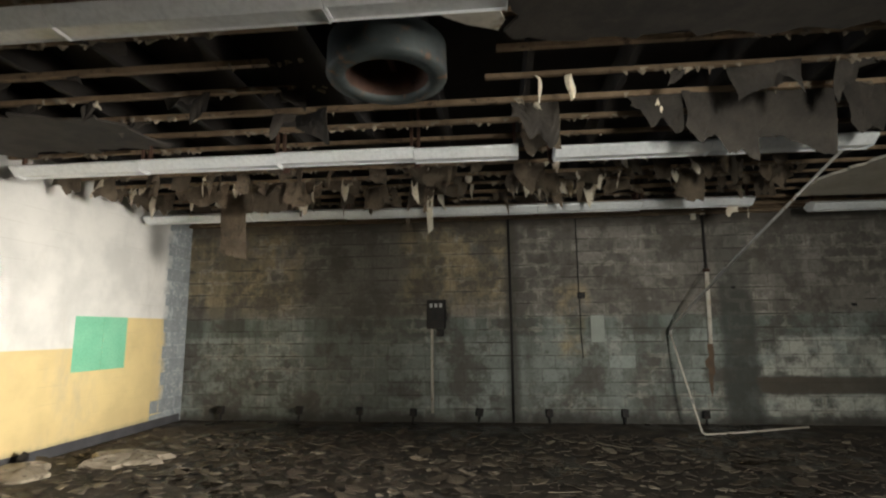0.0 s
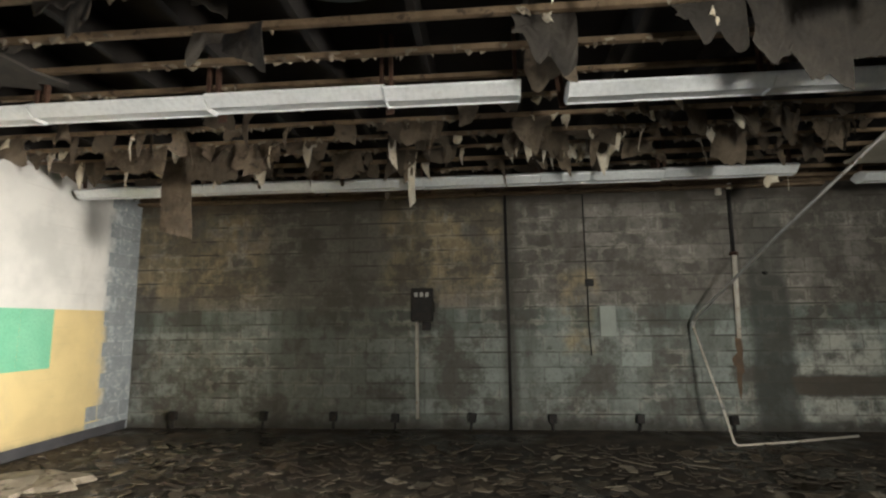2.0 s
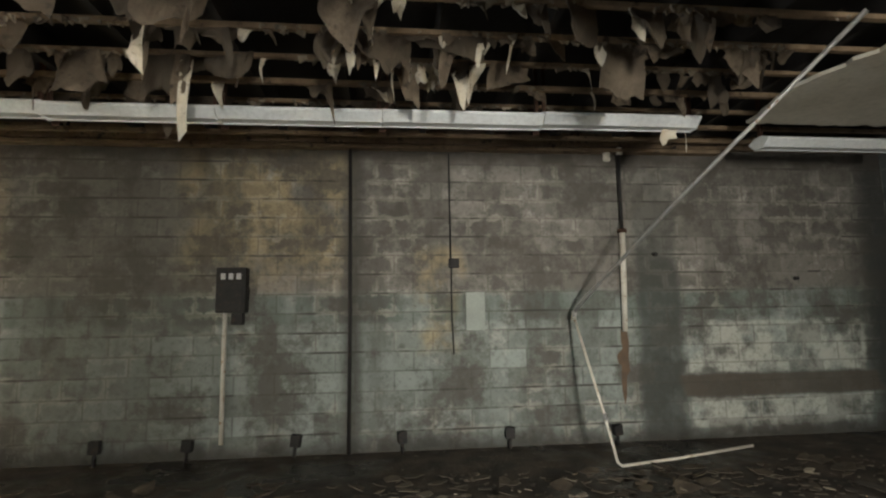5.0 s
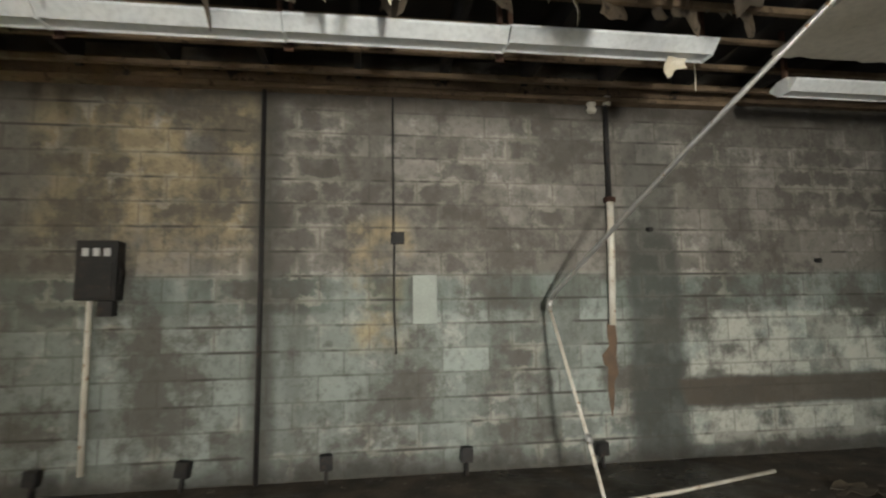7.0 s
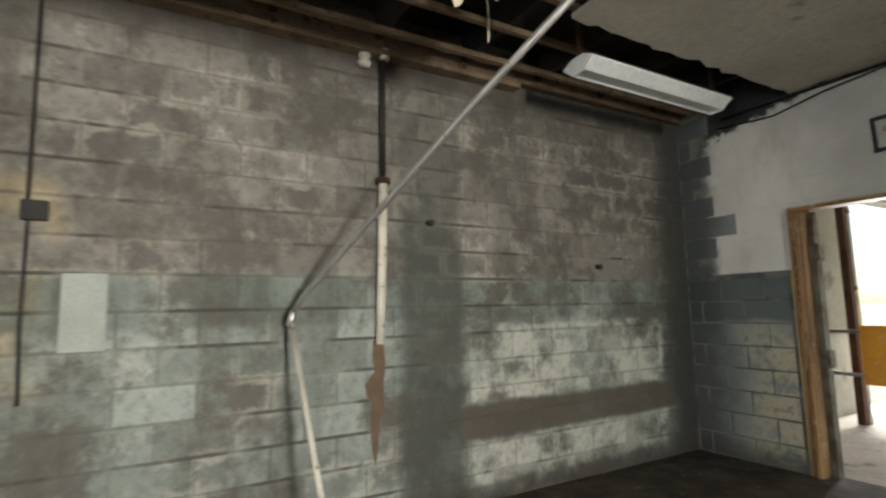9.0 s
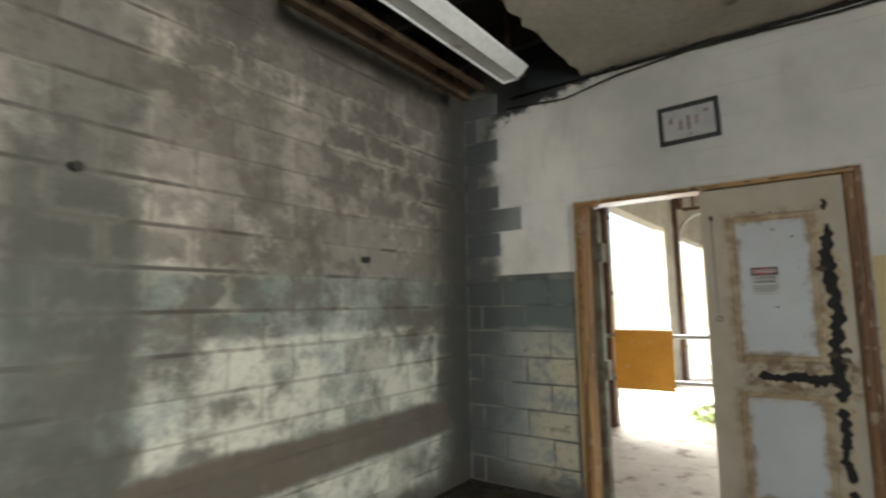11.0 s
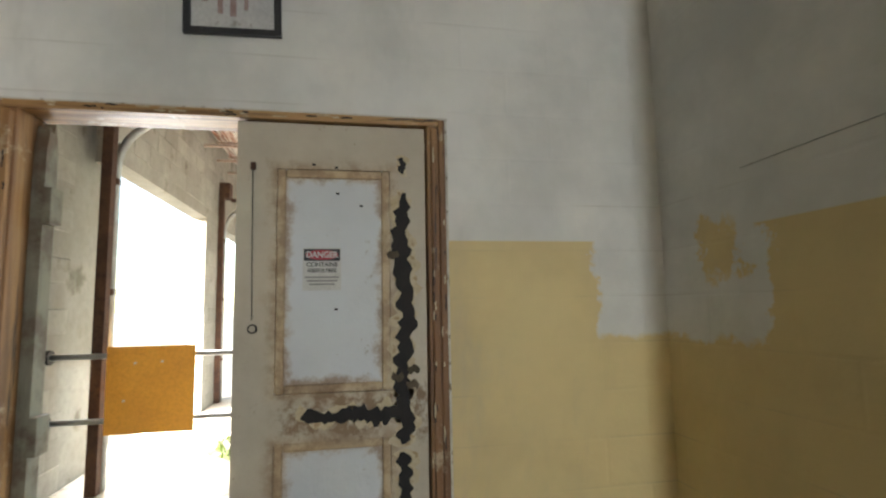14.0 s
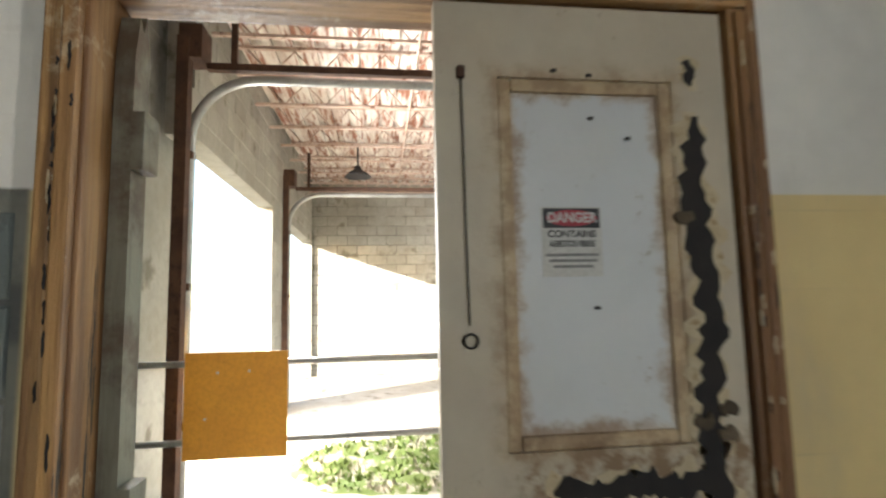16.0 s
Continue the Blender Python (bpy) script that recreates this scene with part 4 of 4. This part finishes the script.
for u, z, s in ((0.06, 1.12, 51), (0.065, 1.06, 52), (0.14, 1.58, 53), (0.125, 1.09, 54)):
    part("paint_flake", blot(u - 0.025, u + 0.025, z - 0.02, z + 0.02, s, 7), M_SCRAP, leaf, "lifted grey paint flake")
# chipped varnish along the edges of the frame
chips = random.Random(77)
for k in range(44):
    yy = chips.choice((7.236, 7.232, 7.228, 7.2, 5.592, 5.607, 5.64)) + chips.uniform(-0.006, 0.006)
    zz, h = chips.uniform(0.7, 2.0), chips.uniform(0.012, 0.08)
    bm = blot(yy - 0.004, yy + 0.004, zz, zz + h, 80 + k, 7, 0.3, 0.0015)
    bm.transform(Matrix.Translation((DX - (0.0445 if 7.186 < yy < 7.229 else 0.0355 if 5.615 < yy < 5.65 else 0.0295), 0, 0)))
    part("varnish_chip", bm, chips.choice((M_TAR, M_TAR, M_BARED)), frame_thing)
for k in range(22):
    yy, zz, h = chips.uniform(5.7, 7.1), chips.uniform(2.126, 2.146), chips.uniform(0.01, 0.06)
    bm = blot(yy, yy + h, zz, zz + 0.009, 160 + k, 7, 0.3, 0.0015)
    bm.transform(Matrix.Translation((DX - 0.0315, 0, 0)))
    part("varnish_chip", bm, chips.choice((M_TAR, M_BARED)), frame_thing)
# pull chain with a ring
chain = part("chain", tube(bmesh.new(), [(-0.012, 0.69, 1.93), (-0.012, 0.687, 1.6), (-0.012, 0.683, 1.33)], 0.0019, 6), M_DARK, leaf, "thin dark pull chain")
bm = bmesh.new()
tube(bm, [(-0.012, 0.681 + 0.016 * math.cos(a * math.tau / 16), 1.295 + 0.016 * math.sin(a * math.tau / 16)) for a in range(17)], 0.003, 6)
part("ring", bm, M_DARK, leaf, "iron ring")
part("chain_hook", boxed((-0.014, 0.68, 1.92), (0.002, 0.70, 1.95), 0.004), M_RUST, leaf)
for u, z in ((0.45, 1.945), (0.36, 1.935), (0.355, 1.83), (0.26, 1.78), (0.36, 1.36)):
    part("nail", boxed((-0.006 if z > 1.93 else 0.008, u, z), (0.016, u + 0.014, z + 0.008), 0.002), M_DARK, leaf)

# warning sign on the leaf
sign = empty("warning_sign", (DX + 0.0155, 6.088, 1.525), "faded white warning sign with a red heading on the door panel", "sign")
part("sheet", boxed((-0.0025, -0.075, -0.085), (0.0, 0.075, 0.085)), worn("sign paper", (0.62, 0.62, 0.60), (0.54, 0.54, 0.52), 9, 0.6), sign)
part("header", boxed((-0.0045, -0.071, 0.033), (-0.0025, 0.071, 0.081)), M_INK, sign)
bm = bmesh.new()
slab(bm, [(0.064 * math.cos(k * math.tau / 32), 0.02 * math.sin(k * math.tau / 32)) for k in range(32)], 0.0015, Matrix.Translation((-0.0045, 0, 0.057)) @ Matrix(((0, 0, -1, 0), (1, 0, 0, 0), (0, 1, 0, 0), (0, 0, 0, 1))))
part("red_oval", bm, M_RED, sign, "red oval")


def lettering(text, parent, x, z, size, mat, depth=-0.003, squeeze=1.0):
    cu = bpy.data.curves.new("lettering", "FONT")
    cu.body, cu.size, cu.align_x, cu.align_y, cu.extrude, cu.offset = text, size, "CENTER", "CENTER", 0.0004, 0.03 * size
    tmp = new("tmp_lettering", cu)
    me = bpy.data.meshes.new_from_object(tmp.evaluated_get(bpy.context.evaluated_depsgraph_get()))
    bpy.data.objects.remove(tmp)
    me.materials.clear()
    me.materials.append(mat)
    ob = new("lettering", me)
    ob.parent = parent
    # text faces -x; its right is -y
    ob.matrix_local = Matrix(((0, 0, -1, depth), (-1, 0, 0, x), (0, 1, 0, z), (0, 0, 0, 1))) @ Matrix.Diagonal((squeeze, 1, 1, 1))
    return ob


lettering("DANGER", sign, 0, 0.057, 0.034, M_PAPER, -0.0068, 0.9)
lettering("CONTAINS", sign, 0, 0.018, 0.024, M_INK)
lettering("ASBESTOS FIBERS", sign, 0, -0.006, 0.021, M_INK, -0.003, 0.72)
for k, w in enumerate((0.066, 0.06, 0.05)):
    part("small_print", boxed((-0.0036, -w, -0.036 - k * 0.014), (-0.0024, w, -0.029 - k * 0.014)), worn("grey print", (0.25, 0.25, 0.25), (0.33, 0.33, 0.33), 60, 0.7), sign)

# framed picture over the door
pic = empty("picture_frame", (DX - 0.001, 6.445, 2.6), "small black picture frame with faded paper, hung slightly askew", "picture")
pic.rotation_euler = (radians(-1.5), 0, 0)
for a, b, c, d in ((-0.188, 0.188, 0.105, 0.133), (-0.188, 0.188, -0.133, -0.105), (-0.188, -0.16, -0.105, 0.105), (0.16, 0.188, -0.105, 0.105)):
    part("rail", boxed((-0.024, a, c), (-0.002, b, d), 0.003), M_BLACK, pic)
part("paper", boxed((-0.008, -0.16, -0.105), (-0.004, 0.16, 0.105)), M_PAPER, pic, "faded spotted paper")
for u, v, w, h in ((0.0, 0.0, 0.012, 0.05), (-0.05, 0.01, 0.008, 0.03), (0.05, -0.01, 0.01, 0.03), (0.11, 0.03, 0.012, 0.02), (-0.11, 0.06, 0.015, 0.012)):
    part("print_mark", boxed((-0.0095, u - w, v - h), (-0.008, u + w, v + h)), worn("faded red brown print", (0.34, 0.22, 0.20), (0.42, 0.32, 0.30), 40, 0.8), pic)

wire = empty("ceiling_cable", (DX - 0.02, 7.8, 3.0), "thin dark cable sagging along the top of the wall", "cable")
bm = bmesh.new()
tube(bm, [(0, 0, 0.02), (0, -0.5, -0.02), (-0.01, -0.9, 0.05), (-0.01, -1.4, 0.09), (-0.01, -2.2, 0.07), (-0.01, -3.19, 0.10)], 0.007, 6)
part("strand", bm, M_DARK, wire)
part("strand", tube(bmesh.new(), [(0.005, -0.05, 0.10), (0.005, -1.6, 0.11), (0.005, -3.2, 0.105)], 0.012, 6), M_DARK, wire)

crack = empty("wall_wire", (6.2, YS, 1.93), "thin slack wire along the patched wall", "cable")
part("strand", tube(bmesh.new(), [(-0.2, 0.004, -0.08), (-0.45, 0.005, -0.075), (-0.76, 0.004, -0.07)], 0.0022, 5), M_STEEL, crack)

# ---- the loading bay outside ----
BY, BX, BZ, BS = 7.9, 16.0, 3.9, -1.0
structure("bay_floor", boxed((X1 + 0.15, BS, -0.12), (BX, BY + 0.48, -0.005)), M_DIRT, "dusty concrete floor of the loading bay", "floor")
bw = boxed((X1 + 0.15, BY + 0.28, 0), (9.62, BY + 0.48, BZ + 0.3))
for lo, hi, z0 in ((9.2, 12.05, 2.65), (12.05, 13.1, 0), (13.1, 15.9, 2.65), (15.9, 16.2, 0)):
    box(bw, (lo, BY, z0), (hi, BY + 0.2, BZ + 0.3))
bay_wall = structure("bay_wall_north", bw, M_BAYWALL, "weathered grey block wall with two loading doors", "wall")
bay_end = structure("bay_wall_east", boxed((BX, BS, 0), (BX + 0.2, BY, BZ + 0.3)), M_MORTAR, "weathered block end wall of the loading bay", "wall")
structure("bay_wall_west", boxed((X1, BS, 0), (X1 + 0.15, YS - 0.15, BZ + 0.3)), M_BAYWALL, "plain block wall of the loading bay", "wall")
bm = bmesh.new()
n = 92
for k in range(n):
    a, b = BS - 0.2 + (BY + 0.48 - BS) * k / n, BS - 0.2 + (BY + 0.48 - BS) * (k + 1) / n
    z = BZ + (0.04 if k % 2 else 0.0)
    box(bm, (X1, a, z), (BX, b + 0.004, z + 0.04))
structure("bay_roof", bm, M_ROOF, "rusting white corrugated roof deck", "roof")


def bar_joist(x):
    e = tagged(part("roof_joist", bmesh.new(), M_JOIST), "open web steel roof joist with flaking paint", "joist", "roof joists", "structure")
    part("top_chord", boxed((x - 0.025, BS, BZ - 0.03), (x + 0.025, BY, BZ - 0.002)), M_JOIST, e)
    part("bottom_chord", boxed((x - 0.02, BS, BZ - 0.30), (x + 0.02, BY, BZ - 0.275)), M_JOIST, e)
    pts, y, up = [], BS, True
    while y < BY:
        pts.append((x, y, BZ - 0.04 if up else BZ - 0.28))
        y += 0.22
        up = not up
    part("web", tube(bmesh.new(), pts, 0.011, 5), M_JOIST, e)


for k in range(12):
    bar_joist(7.3 + 0.75 * k)
for y in (6.2, 4.0):
    structure("joist_bridging", tube(bmesh.new(), [(X1 + 0.2, y, BZ - 0.31), (BX, y, BZ - 0.31)], 0.014, 6), M_JOIST, "thin bridging rod under the roof joists", "brace")


def door_track(x, y=BY - 0.06, z=2.98):
    e = empty("door_track", (x, y, 0), "steel overhead door track curving under the roof", "door track", "overhead door tracks")
    pts = [(0, 0, 0.0), (0, 0, z - 0.5)]
    for k in range(1, 9):
        a = k * math.pi / 16
        pts.append((0, -0.45 * (1 - math.cos(a)), z - 0.45 + 0.45 * math.sin(a)))
    pts.append((0, -2.6, z))
    part("rail", tube(bmesh.new(), pts, 0.035, 8), M_TRACK, e)
    part("angle_post", boxed((-0.14, -0.02, 0.0), (-0.05, 0.06, z + 0.25), 0.004), M_RUST, e, "rusty angle iron post")
    part("bearing_plate", boxed((-0.13, -0.10, z + 0.10), (0.08, 0.055, z + 0.34), 0.006), M_RUST, e, "rusty bearing plate")
    part("torsion_bar", boxed((-0.03, -2.6, z + 0.06), (0.03, -0.10, z + 0.11), 0.004), M_RUST, e)
    part("hanger", boxed((-0.02, -0.3, z + 0.06), (0.02, -0.26, BZ - z + z - 0.3), 0.002), M_RUST, e)
    for zz in (0.6, 1.5, 2.4):
        part("bracket", boxed((-0.05, -0.03, zz), (0.03, 0.06, zz + 0.05), 0.003), M_RUST, e)


door_track(8.98)
door_track(12.86)

rail = empty("barrier_rail", (8.8, BY, 0), "two pipe barrier with a bolted orange plate", "barrier")
for z in (1.035, 0.555):
    part("pipe", tube(bmesh.new(), [(0, 0.28, z), (0, -3.2, z)], 0.021, 10), M_TRACK, rail)
    part("flange", tube(bmesh.new(), [(0, 0.28, z), (0, 0.25, z)], 0.055, 10), M_DARK, rail)
part("post", tube(bmesh.new(), [(0, -3.2, 0), (0, -3.2, 1.05)], 0.03, 10), M_TRACK, rail)
bm = boxed((-0.032, -0.765, 0.455), (-0.024, -0.14, 1.106), 0.003)
part("orange_plate", bm, M_ORANGE, rail, "orange painted steel plate")
for y, z in ((-0.34, 0.98), (-0.53, 0.985), (-0.27, 0.70)):
    part("bolt", tube(bmesh.new(), [(-0.04, y, z), (-0.03, y, z)], 0.009, 8), M_PAPER, rail)

lamp = empty("pendant_lamp", (12.55, 6.845, 3.17), "dark enamel barn shade lamp hanging from the bay roof", "pendant lamp")
part("shade", lathe(bmesh.new(), [(0.04, 0.16), (0.06, 0.1), (0.12, 0.07), (0.19, 0.0), (0.185, 0.0), (0.11, 0.06), (0.0, 0.09)], n=24), M_DARK, lamp)
part("stem", tube(bmesh.new(), [(0, 0, 0.15), (0, 0, 0.46)], 0.013, 8), M_DARK, lamp)

# moss and dirt heaped on the bay floor
bm = bmesh.new()
N = 40
grid = []
for i in range(N + 1):
    row = []
    for j in range(N + 1):
        u, v = i / N * 2 - 1, j / N * 2 - 1
        p = Vector((10.1 + 0.9 * u, 6.3 + 1.1 * v, 0))
        h = max(0.0, 1 - u * u - v * v) ** 0.8
        p.z = -0.02 + 0.16 * h * (0.6 + noise.noise(p * 1.6)) + 0.06 * h * noise.noise(p * 7)
        row.append(bm.verts.new(p))
    grid.append(row)
for i in range(N):
    for j in range(N):
        bm.faces.new((grid[i][j], grid[i + 1][j], grid[i + 1][j + 1], grid[i][j + 1])).smooth = True
for k in range(1500):
    a, r0 = rng.uniform(0, math.tau), math.sqrt(rng.random())
    p = Vector((10.1 + 0.8 * r0 * math.cos(a), 6.3 + 0.95 * r0 * math.sin(a), 0.0))
    hh = max(0.0, 1 - r0 * r0 * 0.8) ** 0.8
    p.z = 0.16 * hh * (0.6 + noise.noise(p * 1.6)) - 0.02
    d = Vector((rng.uniform(-0.03, 0.03), rng.uniform(-0.03, 0.03), rng.uniform(0.02, 0.07)))
    s = Vector((rng.uniform(-0.02, 0.02), rng.uniform(-0.02, 0.02), 0))
    bm.faces.new((bm.verts.new(p - s), bm.verts.new(p + s), bm.verts.new(p + d)))
tagged(part("moss", bm, M_MOSS), "bright green moss over heaped dirt on the bay floor", "moss", kind="stuff")

bm = bmesh.new()
gs = [[bm.verts.new((x, y, -0.14)) for y in (-400, 0, 400)] for x in (-400, -60, 60, 400)]
for a, b in zip(gs, gs[1:]):
    for j in range(2):
        bm.faces.new((a[j], b[j], b[j + 1], a[j + 1]))
structure("ground", bm, M_GROUND, "dry open ground outside the loading doors", "ground")

# ---- litter on the floor ----


def flakes(count, area, lo, hi, seed, mat, label):
    r = random.Random(seed)
    vs, fs = [], []
    for k in range(count):
        x, y = r.uniform(area[0], area[1]), r.uniform(area[2], area[3])
        s = lo + (hi - lo) * r.random() ** 2.5
        a0, n = r.uniform(0, 6.28), r.choice((4, 5, 5, 6))
        tx, ty = r.gauss(0, 0.2), r.gauss(0, 0.2)
        z0 = s * 0.12 * r.random() + 0.003
        base = len(vs)
        th = 0.003 + 0.004 * r.random()
        ring = []
        for i in range(n):
            a = a0 + (i + r.uniform(-0.3, 0.3)) * 6.283 / n
            q = s * r.uniform(0.5, 1.0)
            ring.append((q * math.cos(a), 0.7 * q * math.sin(a)))
        for top in (0, 1):
            vs += [(x + u, y + v, max(0.002, z0 + tx * u + ty * v) + top * th) for u, v in ring]
        fs.append(tuple(range(base, base + n))[::-1])
        fs.append(tuple(range(base + n, base + 2 * n)))
        fs += [(base + i, base + (i + 1) % n, base + n + (i + 1) % n, base + n + i) for i in range(n)]
    me = bpy.data.meshes.new("floor_litter")
    me.from_pydata(vs, [], fs)
    me.materials.append(mat)
    return tagged(new("floor_litter", me), label, "debris", kind="stuff")


flakes(3400, (-5.0, 5.0, 3.2, 7.4), 0.012, 0.15, 5, M_LITTER, "trodden damp scraps of ceiling board on the floor")
flakes(1000, (-5.0, 5.0, 3.2, 7.1), 0.008, 0.12, 6, M_LITTERPALE, "pale flakes of paint and board on the floor")


def floor_sheet(x, y, w, d, turn, seed):
    bm = bmesh.new()
    r = random.Random(seed)
    n = 16
    o1 = []
    for k in range(n):
        a = k * math.tau / n
        q = (abs(math.cos(a)) ** 3 + abs(math.sin(a)) ** 3) ** (-1 / 3) * r.uniform(0.68, 1.12)
        o1.append((q * w * math.cos(a), q * d * math.sin(a)))
    top = bm.verts.new((0.02, 0.04, 0.085))
    rings = []
    for f, z in ((1.0, 0.0), (1.0, 0.035), (0.9, 0.06), (0.4, 0.08)):
        rings.append([bm.verts.new((f * u, f * v, z * r.uniform(0.7, 1.3))) for u, v in o1])
    for a, b in zip(rings, rings[1:]):
        for k in range(n):
            bm.faces.new((a[k], a[(k + 1) % n], b[(k + 1) % n], b[k]))
    for k in range(n):
        bm.faces.new((rings[-1][k], rings[-1][(k + 1) % n], top))
    ob = part("fallen_board", bm, M_SODDEN)
    ob.matrix_world = pose(x, y, 0.004, 2, 3, turn)
    tagged(ob, "pale sodden sheet of fallen ceiling board on the floor", "debris", "fallen boards")


floor_sheet(-4.05, 5.62, 0.44, 0.32, 12, 1)
floor_sheet(-4.75, 5.0, 0.3, 0.28, -20, 2)

for k in range(16):
    a = rng.uniform(0, math.pi)
    L = rng.uniform(0.12, 0.4)
    x, y = rng.uniform(-4.4, 4.2), rng.uniform(3.6, 6.9)
    ob = part("splinter", slab(bmesh.new(), [(-L / 2, -0.008), (L * 0.3, -0.012), (L / 2, 0.0), (L * 0.35, 0.011), (-L / 2, 0.009)], 0.006, pose(0, 0, 0, 0, rng.uniform(-4, 4), 0)), M_LITTERPALE)
    ob.matrix_world = pose(x, y, 0.03, 0, 0, math.degrees(a))
    tagged(ob, "pale splinter of lath on the littered floor", "splinter", "splinters on the floor")

# ---- blocks, piece by piece ----


def block_mesh(w, h, d, b=0.006):
    bm = bmesh.new()
    back = [bm.verts.new((sx * w / 2, 0.0, sz * h / 2)) for sx, sz in ((-1, -1), (1, -1), (1, 1), (-1, 1))]
    mid = [bm.verts.new((v.co.x, -d + b, v.co.z)) for v in back]
    fr = [bm.verts.new((v.co.x * (1 - 2 * b / w), -d, v.co.z * (1 - 2 * b / h))) for v in back]
    for a, c in ((back, mid), (mid, fr)):
        for k in range(4):
            bm.faces.new((a[k], a[(k + 1) % 4], c[(k + 1) % 4], c[k]))
    bm.faces.new(fr)
    bmesh.ops.recalc_face_normals(bm, faces=bm.faces)
    return bm


def shared(name, bm, mat):
    me = bpy.data.meshes.new(name)
    bm.to_mesh(me)
    bm.free()
    me.materials.append(mat)
    return me


CW, CH = 0.4, 0.2


def lay_blocks(parent, a0, a1, z1, place, keep, mat, limit=None, depth=0.014):
    """Running bond from a0 to a1 along a wall; place(a, z) gives the pose; keep picks pieces; those past the limit are joined."""
    cache, rest, n = {}, bmesh.new(), 0
    cells = []
    for row in range(int(z1 / CH + 0.5)):
        a = a0 - (CW / 2 if row % 2 else 0)
        while a < a1 - 0.02:
            lo, hi = max(a, a0), min(a + CW, a1)
            if hi - lo > 0.05:
                cells.append((lo, hi, row * CH))
            a += CW
    for lo, hi, z in cells:
        c = (lo + hi) / 2
        if not keep(c, z + CH / 2):
            continue
        w = round(hi - lo - 0.010, 3)
        m = place(c, z + CH / 2) @ Matrix.Translation((0, rng.uniform(-0.002, 0.004), 0))
        if limit is None or limit(c):
            if w not in cache:
                cache[w] = shared("block", block_mesh(w, CH - 0.010, depth), mat)
            ob = new("block", cache[w])
            ob.parent = parent
            ob.matrix_local = m
        else:
            one = block_mesh(w, CH - 0.010, depth)
            one.transform(m)
            me = bpy.data.meshes.new("tmp")
            one.to_mesh(me)
            one.free()
            rest.from_mesh(me)
            bpy.data.meshes.remove(me)
    if len(rest.verts):
        tagged(part("blocks", rest, mat, parent), kind="stuff")
    else:
        rest.free()


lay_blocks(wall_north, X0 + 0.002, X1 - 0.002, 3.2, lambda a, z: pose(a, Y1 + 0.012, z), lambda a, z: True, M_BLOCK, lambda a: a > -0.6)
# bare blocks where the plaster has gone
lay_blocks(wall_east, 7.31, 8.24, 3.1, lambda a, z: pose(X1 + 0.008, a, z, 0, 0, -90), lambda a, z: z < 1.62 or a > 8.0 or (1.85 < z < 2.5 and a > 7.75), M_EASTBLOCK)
lay_blocks(wall_west, 7.45, 8.24, 3.2, lambda a, z: pose(X0 - 0.008, a, z, 0, 0, 90), lambda a, z: a > 7.85 or (z < 0.4 and a > 7.5), M_BLOCKPALE)
lay_blocks(bay_end, 3.0, BY, BZ, lambda a, z: pose(BX + 0.002, a, z, 0, 0, -90), lambda a, z: True, M_BAYWALL, lambda a: a > 5.0)


def solid(a, z):
    return not (z < 2.75 and (8.99 < a < 12.25 or 12.9 < a < 16.0))


lay_blocks(bay_wall, X1 + 0.16, 15.9, BZ, lambda a, z: pose(a, BY + (0.288 if a < 9.1 else 0.008), z), solid, M_BAYWALL, lambda a: a < 9.2)
